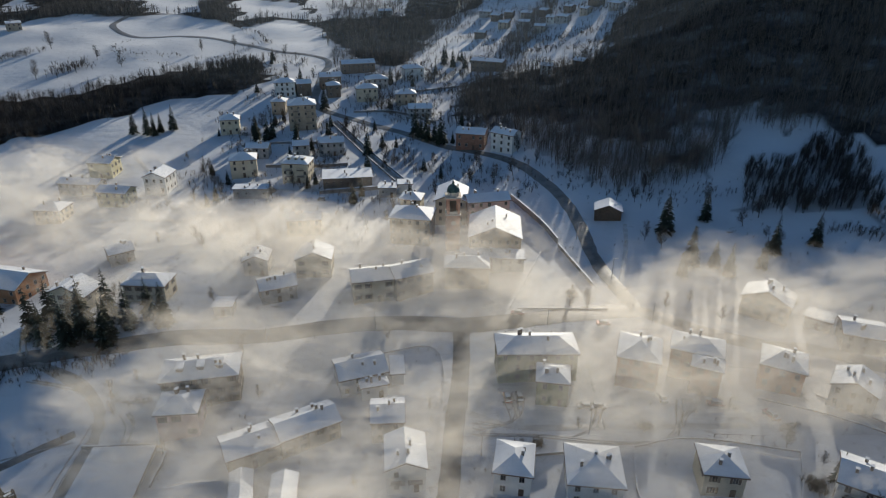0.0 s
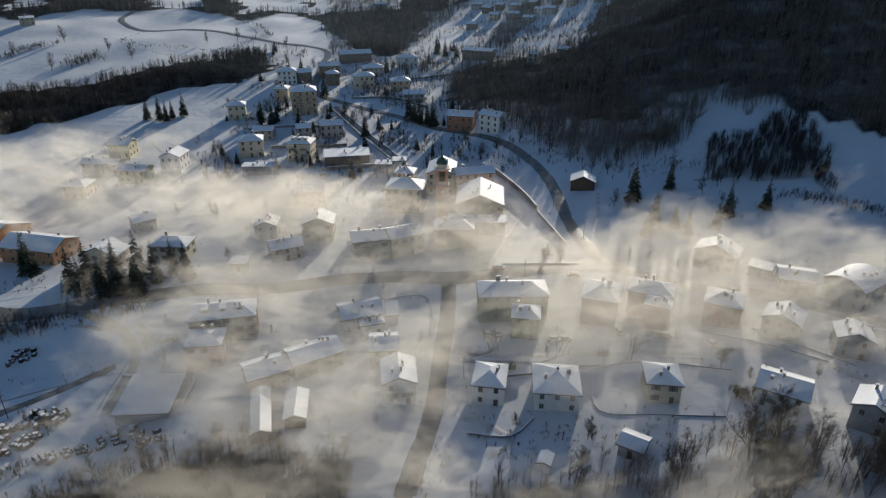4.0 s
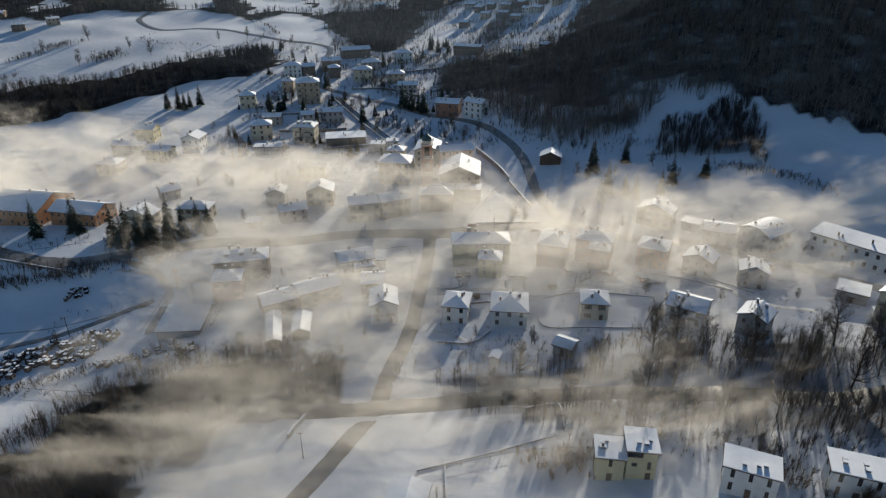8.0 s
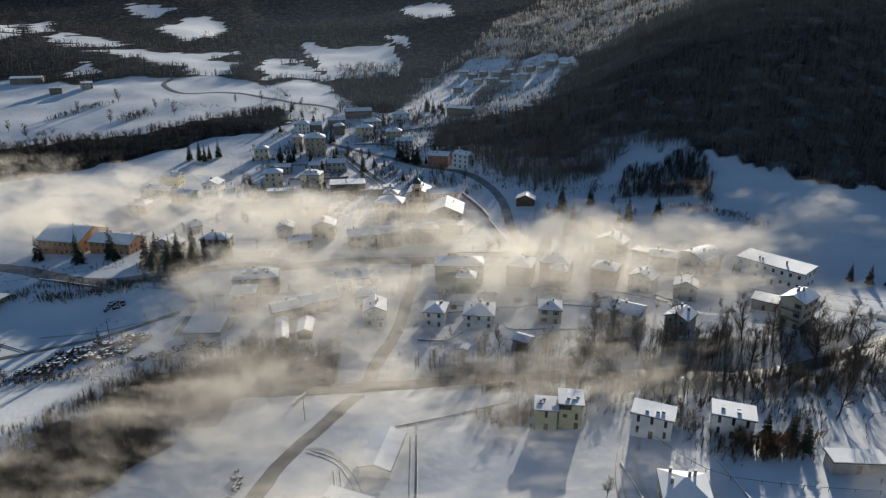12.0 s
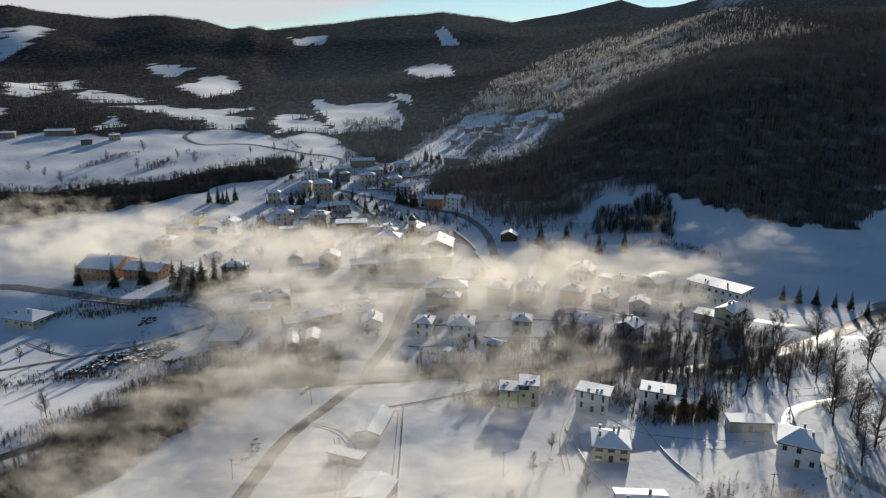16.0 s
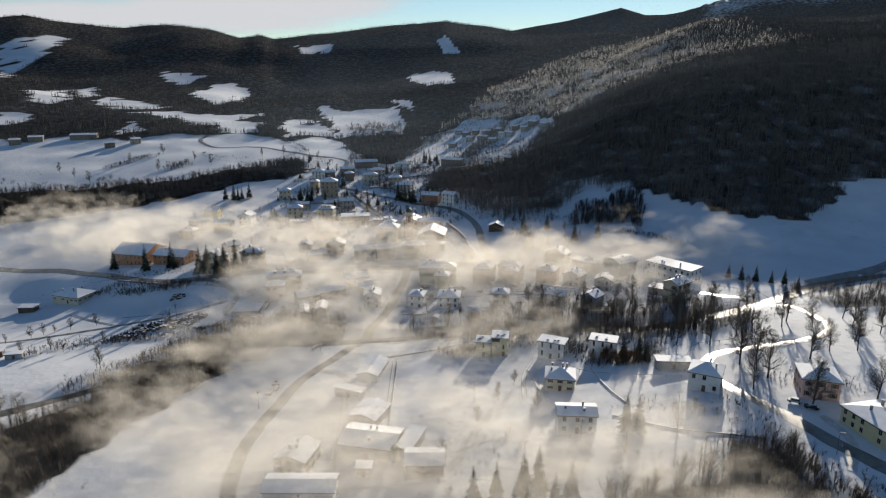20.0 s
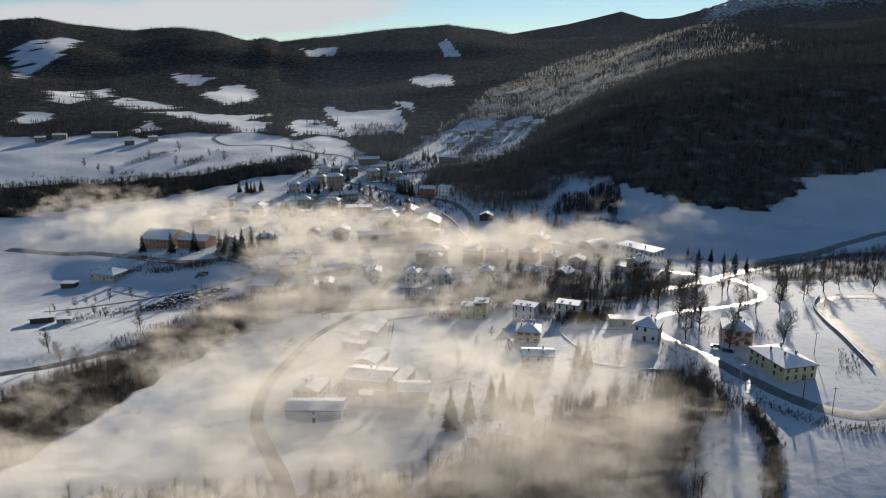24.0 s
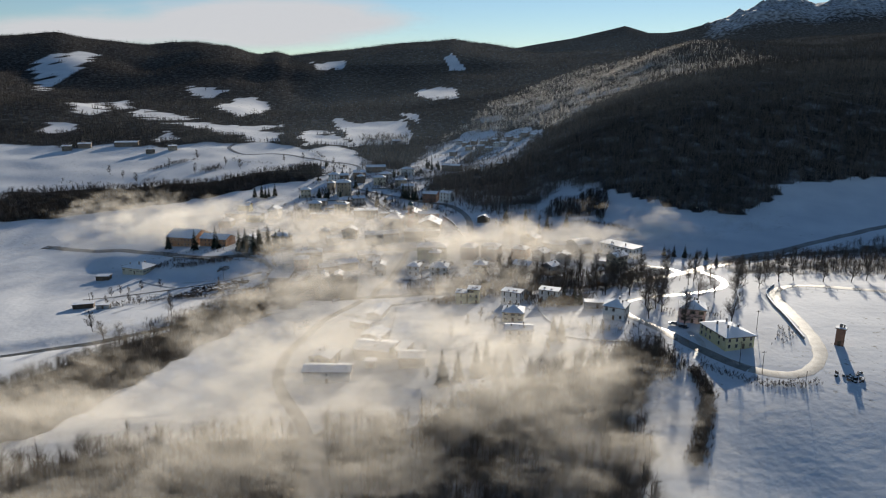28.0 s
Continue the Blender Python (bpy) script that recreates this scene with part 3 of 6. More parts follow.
def add_chimney(parent, x, y, z, h=1.5, s=0.27):
    stack = part("chimney", boxes((x - s, y - s, z - 1.2, x + s, y + s, z + h)), SLATE, parent)
    part("chimney_cap", boxes((x - s - 0.1, y - s - 0.1, z + h + 0.12, x + s + 0.1, y + s + 0.1, z + h + 0.22), (x - s, y - s, z + h + 0.003, x - s + 0.12, y + s, z + h + 0.12), (x + s - 0.12, y - s, z + h + 0.003, x + s, y + s, z + h + 0.12)), SNOW, stack, "snow-topped chimney cap")


def house(x, y, rz, w, d, eave, kind, wall, label, rise=None, chimneys=None, shutters=None, size="tall", category="house"):
    w, d = max(w - 0.9, 1.6), max(d - 0.9, 1.6)
    base = gz(x, y)
    name = "house" if eave > 3.9 else "shed"
    if name == "shed":
        category = "shed"
    home = tagged(new(name), label, category)
    home.matrix_basis = pose(x, y, base, 0, 0, rz)
    rnd = random.Random(int(x * 31 + y * 17))
    HOMES.append((x, y, max(w, d) / 2 + 1.5))
    modern = "modern" in label and kind == "mono"
    low = -3.0
    if rise is None:
        rise = {"hip": 0.23, "gable": 0.2, "gablef": 0.22, "mono": 0.03, "arch": 0.2}[kind] * (min(w, d) if kind == "hip" else d if kind in ("gable", "mono") else w)
    if "barn" in label or "farm" in label or "cowshed" in label:
        rise *= 0.65
    bm = bmesh.new()
    a, b = w / 2, d / 2
    add_box(bm, -a, -b, low, a, b, eave - 0.02)
    if kind in ("gable", "gablef", "arch"):
        if kind == "gable":
            tri = [(-a, -b, eave), (-a, b, eave), (-a, 0, eave + rise - 0.05)], [(a, -b, eave), (a, b, eave), (a, 0, eave + rise - 0.05)]
        else:
            tri = [(-a, -b, eave), (a, -b, eave), (0, -b, eave + rise - 0.05)], [(-a, b, eave), (a, b, eave), (0, b, eave + rise - 0.05)]
        v = [[bm.verts.new((p[0], p[1], p[2] - 0.02 if k < 2 else p[2])) for k, p in enumerate(t)] for t in tri]
        bm.faces.new(v[0]), bm.faces.new(v[1][::-1])
        for k in (1, 2):
            bm.faces.new((v[0][k], v[1][k], v[1][(k + 1) % 3], v[0][(k + 1) % 3]))
    part("wall", bm, WALLS[wall], home)
    hang("roof", roof_mesh("roof", kind, w, d, eave, rise, 0.5, 0.16, 0.2, TILE), home, "dark tiled roof edge")
    hang("roof_snow", roof_mesh("roof_snow", kind, w, d, eave, rise, 0.42, 0.38, 0.2, SNOW), home, "thick snow cover")
    plain = wall == "wood" or eave < 3.9 or "farm building" in label
    if shutters is None:
        shutters = wall in ("ochre", "cream", "pink", "brick", "stone") and y < 60
    rows = max(1, int(round(eave / 3.0)))
    for side, length, off, turn in (("front", w, b, 0), ("right", d, a, 90), ("left", d, a, -90), ("back", w, b, 180)):
        if y > 120 and side == "back":
            continue
        count = max(1, int(length / 2.9))
        if plain:
            count = 1 if side in ("front",) and length > 4 else 0
        for r in range(rows):
            for c in range(count):
                if rnd.random() < (0.12 if side in ("front", "right") else 0.4):
                    continue
                s = (c + 0.5) / count * length - length / 2
                z = eave / rows * (r + 0.56)
                t = radians(turn)
                px, py = s * math.cos(t) + off * math.sin(t), s * math.sin(t) - off * math.cos(t)
                if r == 0 and side == "front" and c == count // 2:
                    ob = part("door", boxes((-0.55, -0.07, -0.1, 0.55, 0.06, 2.1), bevel=0.02), DOOR, home)
                    ob.matrix_basis = pose(px, py, 0.0, 0, 0, turn)
                    continue
                if modern:
                    add_window(home, px, py, z + 0.1, turn, "band" if "taller" in label and r == rows - 1 and c == 0 and side == "front" else rnd.choice(("slot", "slot", "square")))
                    continue
                add_window(home, px, py, z, turn, "small" if plain or (size == "tall" and eave < 4.6) else size, shutters and not plain)
    if not plain:
        n = chimneys if chimneys is not None else rnd.choice((2, 3, 3, 4))
        for k in range(n):
            px, py = rnd.uniform(-0.32, 0.32) * w, rnd.uniform(-0.3, 0.32) * d
            if kind == "gable":
                top = rise * (1 - abs(py) / b)
            elif kind in ("gablef", "arch"):
                top = rise * (1 - abs(px) / a)
            elif kind == "hip":
                top = rise * min(1, (1 - max(abs(px) / a, abs(py) / b)) * max(w, d) / min(w, d) if w != d else 1 - max(abs(px) / a, abs(py) / b))
                top = min(top, rise * 0.9)
            else:
                top = rise * 0.5
            add_chimney(home, px, py, eave + top + 0.2, 0.5 if modern else rnd.uniform(0.9, 1.6), 0.4 if modern else 0.27)
    if "balcon" in label or "villa" in label or "apartment" in label:
        for r in range(1, rows):
            for side in (-1, 1):
                z, bx = eave / rows * r + 0.1, side * w * 0.22
                slab = part("balcony", boxes((bx - 1.5, -b - 1.2, z - 0.15, bx + 1.5, -b + 0.1, z)), SLATE, home)
                part("railing", boxes((bx - 1.5, -b - 1.2, z + 0.95, bx + 1.5, -b - 1.14, z + 1.02), *((bx - 1.5 + k * 0.272, -b - 1.19, z + 0.003, bx - 1.46 + k * 0.272, -b - 1.15, z + 0.95) for k in range(12))), METAL, slab)
    if "dormer" in label:
        for bx in (-w * 0.25, w * 0.02, w * 0.27):
            box_part = part("dormer", boxes((bx - 0.8, -b * 0.62, eave, bx + 0.8, 0.0, eave + rise * 0.42 + 1.3)), WALLS[wall], home)
            part("dormer_snow", boxes((bx - 1.0, -b * 0.62 - 0.25, eave + rise * 0.42 + 1.303, bx + 1.0, 0.1, eave + rise * 0.42 + 1.55), bevel=0.06), SNOW, box_part)
            hang("window", WINDOWS["small"][0], box_part, at=pose(bx, -b * 0.62, eave + rise * 0.42 + 0.7))
            hang("pane", WINDOWS["small"][1], box_part, at=pose(bx, -b * 0.62, eave + rise * 0.42 + 0.7))
    return home


house(13.5, 0.1, 1, 21.0, 10.0, 8.5, "hip", "olive", "olive green three-storey house with snow-covered hipped roof")
house(16.4, -10.6, -9, 8.4, 8.0, 7.0, "hip", "olive", "olive green hipped wing with snow on its roof")
house(39.4, -3.0, -18, 10.9, 12.0, 8.5, "hip", "brick", "brown brick house with snowy hipped roof and chimneys")
house(54.2, -2.4, -22, 13.1, 9.0, 8.5, "hip", "brick", "brown brick house with wide snowy roof")
house(54.3, -9.6, -23, 7.8, 6.0, 8.0, "hip", "brick", "brick front wing with snowy hipped roof")
house(73.5, -8.2, -27, 10.7, 10.0, 7.0, "hip", "orange", "orange rendered house under a snowy hipped roof")
house(86.4, -17.3, -37, 10.3, 9.0, 6.0, "gablef", "grey", "grey house with white snowy gable roof")
house(4.3, -37.5, -10, 8.5, 10.0, 6.0, "hip", "white", "white two-storey house with snowy pyramid roof")
house(20.3, -40.1, -6, 11.7, 12.0, 5.6, "hip", "white", "wide white house with snowy pyramid roof")
house(46.0, -40.6, -8, 8.9, 9.0, 5.8, "hip", "cream", "cream house with snowy hipped roof in a walled garden")
house(72.5, -46.9, -32, 11.6, 10.0, 5.5, "gable", "white", "long white house with a balcony and snowy roof")
house(87.8, -56.5, -41, 8.6, 9.0, 6.0, "gablef", "grey", "grey house with bright snowy gable roof beside bare trees")
house(99.5, -27.5, -20, 9.2, 8.0, 6.0, "gablef", "grey", "grey house with half-cleared snowy gable roof")
house(113.7, -2.9, -58, 12.4, 14.0, 7.0, "arch", "grey", "grey hall with snowy arched roof")
house(138.5, -15.8, -49, 26.9, 12.0, 7.5, "mono", "white", "long white works building with snowy roof edge")
house(127.0, -56.2, -51, 8.7, 11.0, 10.0, "gablef", "cream", "tall cream apartment house with snowy gable roof")
house(123.5, -41.6, -34, 9.0, 8.0, 3.5, "mono", "grey", "low grey annex with snowy flat roof")
house(83.1, 22.0, -35, 13.8, 9.0, 6.0, "gablef", "cream", "cream chalet house with steep snowy roof")
house(94.6, 14.7, -37, 7.5, 6.0, 3.0, "mono", "grey", "low grey garage with snow on its flat roof")
house(100.9, 5.5, -20, 11.1, 10.0, 5.0, "gable", "grey", "grey slate-roofed barn dusted with snow")
house(34.8, -108.6, -8, 6.6, 6.8, 6.2, "mono", "yellow", "pale yellow modern house with snowy flat roof")
house(41.2, -108.6, -8, 6.9, 7.4, 7.6, "mono", "yellow", "taller pale yellow modern house with snowy roof")
house(60.8, -116.4, -24, 10.8, 6.8, 6.5, "mono", "white", "white modern house with low snowy roof")
house(79.4, -119.6, -20, 10.5, 6.8, 6.2, "mono", "white", "white modern house behind reddish trees")
house(59.5, -143.6, -9, 10.6, 10.0, 4.5, "hip", "cream", "cream house with snowy hipped roof and solar panels")
house(59.8, -172.7, -3, 12.3, 8.0, 6.0, "gable", "white", "white farmhouse with snowy gable roof")
house(105.5, -152.8, -27, 10.5, 10.5, 6.0, "hip", "white", "bluish white house with snowy hipped roof")
house(99.9, -136.7, -3, 12.3, 5.0, 3.0, "mono", "grey", "long grey shed with snowy roof")
house(136.7, -161.4, -16, 11.5, 12.0, 6.5, "hip", "pink", "pink villa with snowy hipped roof and chimneys")
house(142.3, -186.7, 14, 13.5, 18.5, 5.0, "hip", "yellow", "yellow and pink farmhouse with snowy hipped roof")
house(183.3, -193.8, -32, 4.0, 3.0, 7.0, "mono", "brick", "tall brick transformer hut on the snowy field")
house(-8.4, -117.6, -11, 8.8, 16.0, 3.0, "gablef", "white", "white barn with snowy gable roof beside the lane")
house(-14.7, -135.3, -21, 11.7, 4.0, 3.0, "mono", "grey", "narrow grey shed with snowy roof")
house(-5.0, -154.9, -20, 10.3, 12.0, 3.5, "gablef", "grey", "grey farm barn with snowy low gable roof")
house(-2.0, -173.4, -11, 17.6, 13.0, 4.0, "gable", "grey", "large grey cowshed with snowy roof")
house(10.1, -175.3, -18, 5.4, 13.0, 3.5, "mono", "grey", "lean-to beside the cowshed with snowy roof")
house(-2.5, -187.3, -1, 5.0, 4.0, 3.0, "mono", "grey", "small grey shed with snowy roof")
house(14.8, -187.7, 1, 11.7, 9.0, 4.5, "gable", "brown", "brown farm building with snow-dusted roof")
house(-23.7, -178.8, -13, 10.8, 12.0, 5.0, "gablef", "cream", "cream farm cottage with snowy gable roof")
house(-18.5, -196.6, 1, 19.8, 9.0, 5.0, "gable", "white", "long white farm building with snowy roof")
house(42.6, -219.9, -2, 7.7, 7.0, 4.0, "mono", "white", "small white house lost in mist with snowy roof")
house(35.9, -219.8, 1, 5.4, 6.0, 3.0, "mono", "grey", "small grey shed in the mist with snowy roof")
house(34.0, -60.9, -33, 6.2, 6.0, 3.0, "gable", "grey", "grey garden shed with snowy roof")
house(14.3, -64.2, -22, 3.2, 4.0, 2.5, "gablef", "white", "small white garden hut with snowy roof")
house(-71.0, -6.5, 11, 19.1, 10.0, 8.5, "hip", "stone", "grey stone tenement with snowy roof and dormers")
house(-72.8, -17.6, 6, 10.2, 9.0, 7.5, "hip", "pink", "pink rendered wing with snowy pyramid roof")
house(-31.8, -3.0, 20, 13.0, 10.0, 5.0, "gable", "white", "white modern house with snowy gable roof")
house(-27.9, -8.2, 16, 7.4, 4.0, 4.0, "hip", "white", "white porch wing with snowy hipped roof")
house(-22.4, -1.2, 6, 4.0, 8.0, 3.5, "mono", "white", "white garage wing with snowy flat roof")
house(-23.4, -21.1, 4, 8.1, 9.0, 6.0, "gable", "grey", "grey house with snowy roof beside the street")
house(-18.6, -35.3, 5, 9.1, 11.0, 6.5, "gablef", "white", "white house with snowy gable roof and balcony")
house(-53.7, -28.6, 28, 12.3, 9.0, 4.5, "gable", "stone", "long stone row house with snowy roof")
house(-42.2, -22.9, 30, 14.7, 9.0, 5.0, "gable", "stone", "long stone terrace with snowy roof")
house(-51.8, -44.0, 13, 5.1, 17.0, 3.0, "gablef", "wood", "narrow wooden shed with snowy gable roof")
house(-43.4, -42.5, 6, 5.8, 11.0, 3.0, "gablef", "wood", "short wooden shed with snowy gable roof")
house(-83.3, -33.2, 3, 14.2, 16.0, 2.5, "mono", "grey", "flat concrete garage deck covered in snow")
house(-194.0, 1.0, -17, 19.0, 14.0, 3.9, "hip", "cream", "cream bungalow with snowy hipped roof")
house(-213.0, -12.0, 4, 9.5, 6.0, 2.8, "mono", "wood", "dark wooden hut with snowy roof")
house(-189.0, -78.0, 19, 12.0, 5.0, 2.8, "mono", "wood", "long dark wooden hut with snowy roof")
house(-176.0, -80.0, 12, 8.0, 4.0, 2.4, "mono", "grey", "small grey hut with snowy roof")
house(-180.3, 55.8, -11, 24.2, 24.0, 7.0, "gable", "orange", "orange school building with broad snowy roof")
house(-154.3, 47.8, -13, 23.4, 14.0, 6.0, "gable", "orange", "orange hall with broad snowy roof")
house(-123.9, 35.5, -11, 13.6, 9.0, 6.0, "gablef", "cream", "cream house among dark firs with snowy roof")
house(-101.7, 38.4, -4, 13.9, 9.0, 6.0, "hip", "cream", "cream house behind firs with snowy hipped roof")
house(-32.6, 39.5, 12, 13.5, 10.0, 7.5, "gable", "cream", "cream row house with long snowy roof")
house(-20.9, 42.2, 24, 13.2, 10.0, 7.5, "gable", "ochre", "ochre row house with snowy roof")
house(-2.7, 45.7, -2, 14.7, 9.0, 7.5, "hip", "ochre", "ochre town house with snowy hipped roof")
house(-21.2, 77.1, -9, 15.4, 12.0, 10.0, "hip", "ochre", "tall ochre palazzo with snowy hipped roof")
house(-22.2, 96.0, -10, 8.8, 8.0, 8.0, "hip", "cream", "cream house with snowy pyramid roof")
house(6.1, 89.1, 12, 16.7, 9.0, 9.0, "gable", "pink", "pale pink parish house with snowy roof")
house(-6.8, 93.7, -5, 12.2, 16.0, 9.0, "gablef", "cream", "cream church building with snowy gable roof")
house(8.0, 70.0, -4, 18.5, 20.0, 7.0, "gablef", "ochre", "church hall with broad snowy roof")
house(6.0, 54.4, -4, 21.8, 7.0, 5.0, "mono", "grey", "low grey hall with snowy roof")
house(-53.0, 54.7, 3, 12.3, 10.0, 6.5, "gablef", "cream", "cream house with snowy gable roof")
house(-72.4, 55.3, 4, 8.8, 9.0, 5.5, "gablef", "grey", "grey house with snowy gable roof")
house(-62.6, 39.6, 23, 11.8, 9.0, 5.0, "gable", "grey", "grey low house with snowy roof")
house(-75.9, 28.9, 1, 6.2, 6.0, 3.0, "mono", "grey", "small grey garage with snowy roof")
house(-124.4, 67.4, 36, 8.9, 9.0, 4.5, "gable", "grey", "grey house with snowy roof in the mist")
house(-62.0, 84.8, 8, 13.3, 9.0, 6.0, "gable", "cream", "cream house with snowy roof behind a garden")
house(-167.5, 105.1, -4, 11.9, 10.0, 5.5, "hip", "cream", "cream house with snowy hipped roof")
house(-146.7, 117.2, -8, 13.9, 9.0, 6.0, "gable", "yellow", "yellow house with snowy roof")
house(-132.4, 128.2, -5, 10.5, 11.0, 7.5, "gablef", "white", "white house with snowy gable roof")
house(-167.8, 130.6, -6, 19.2, 8.0, 5.0, "gable", "grey", "long grey house with snowy roof")
house(-165.3, 148.2, -4, 11.6, 10.0, 7.0, "gable", "yellow", "pale yellow house with snowy roof in mist")
house(-99.5, 141.9, 13, 12.1, 10.0, 8.0, "hip", "cream", "cream tall house with snowy hipped roof")
house(-90.2, 118.1, 1, 15.2, 6.0, 4.0, "mono", "grey", "low grey annex with snowy flat roof")
house(-73.9, 135.2, -6, 12.5, 10.0, 8.5, "hip", "cream", "cream villa with dormer and snowy hipped roof")
house(-98.2, 163.6, 0, 11.2, 8.0, 5.0, "gable", "grey", "grey house with snowy roof")
house(-120.8, 196.7, 13, 10.4, 9.0, 7.5, "hip", "cream", "pale cream house with snowy hipped roof")
house(-84.3, 203.7, 12, 14.9, 12.0, 13.0, "hip", "ochre", "tall ochre tenement with balconies and snowy roof")
house(-63.8, 165.8, 10, 12.7, 9.0, 6.5, "gable", "grey", "grey terrace house with snowy roof")
house(-78.5, 166.1, 13, 8.2, 8.0, 5.0, "gable", "grey", "grey house with snowy roof beside the lane")
house(-51.7, 130.3, 9, 21.6, 12.0, 4.0, "mono", "brown", "long brown barn with snowy roof")
house(-33.0, 115.2, -1, 7.9, 6.0, 4.0, "mono", "grey", "low grey shed with snowy roof")
house(-26.0, 118.6, 4, 6.6, 6.0, 4.0, "mono", "white", "low white shed with snowy roof")
house(-103.8, 255.1, 8, 12.7, 9.0, 8.0, "hip", "white", "white house with snowy roof")
house(-93.5, 257.2, 18, 9.3, 9.0, 7.0, "gable", "brown", "brown house with snowy roof")
house(-101.3, 226.8, -0, 8.4, 9.0, 7.0, "hip", "ochre", "ochre house with snowy roof")
house(-54.7, 248.7, 11, 13.1, 9.0, 7.5, "hip", "cream", "cream house with snowy roof on the slope")
house(-31.5, 242.0, 8, 12.4, 9.0, 6.0, "hip", "ochre", "ochre house with snowy roof on the slope")
house(-22.5, 217.6, 3, 13.2, 9.0, 5.0, "gable", "grey", "grey house with snowy roof among firs")
house(-79.6, 271.9, 14, 13.7, 10.0, 7.0, "gable", "brown", "brown house with snowy roof")
house(-75.4, 255.7, 16, 8.7, 8.0, 7.0, "hip", "brown", "brown house with snowy pyramid roof")
house(-66.5, 307.4, 17, 22.6, 10.0, 6.0, "gable", "brown", "long brown house with snowy roof")
house(-51.3, 272.7, 18, 14.2, 9.0, 6.0, "hip", "grey", "grey house with snowy roof")
house(-29.3, 293.5, 20, 13.7, 9.0, 7.0, "hip", "white", "white house with snowy roof")
house(3.8, 165.8, -14, 14.4, 10.0, 7.5, "gable", "brick", "reddish house with snowy roof by the hill road")
house(19.3, 157.4, -35, 12.3, 9.0, 8.5, "gable", "white", "white house with snowy roof by the hill road")
house(20.3, 300.3, -22, 22.2, 10.0, 6.0, "gable", "brown", "brown farmhouse with snowy roof above the village")
house(51.1, 84.8, -12, 10.4, 8.0, 3.5, "gablef", "wood", "wooden shed with snowy gable roof on the meadow")
for hx, hy, turn, wide, wall in ((28, 461, -20, 11, "grey"), (36, 443, -35, 9, "brown"), (60, 431, -30, 10, "stone"), (74, 425, -50, 9, "brown"), (83, 389, -40, 10, "grey"), (64, 380, -20, 9, "stone"), (47, 446, -25, 8, "brown"), (111, 408, -55, 13, "brown"), (119, 374, -60, 12, "grey"), (54, 270, -18, 8, "white"), (73, 264, -40, 8, "brown"), (40, 414, -28, 9, "ochre"), (92, 416, -45, 8, "brown"), (20, 395, -20, 9, "brown"), (75, 397, -38, 8, "white"), (-61, 480, 10, 12, "grey"), (55, 405, -15, 9, "grey"), (100, 392, -50, 8, "stone")):
    house(hx, hy, turn, wide, 7.5, 4.6, "gable", wall, wall + " hamlet house with snow on its dark roof", chimneys=1)
house(-456.4, 364.2, 24, 11.6, 10.0, 5.0, "gable", "brown", "far farmhouse with snowy roof")
house(-442.1, 379.1, 21, 15.3, 10.0, 5.0, "gable", "brown", "far farmhouse with snowy roof")
house(-397.6, 396.9, 13, 28.1, 12.0, 5.0, "gable", "brown", "far long farm building with snowy roof")
house(-348.2, 355.5, 28, 10.9, 9.0, 5.0, "gable", "brown", "far farmhouse with snowy roof")
house(-327.7, 371.6, 37, 10.4, 9.0, 5.0, "gable", "ochre", "far ochre farmhouse with snowy roof")


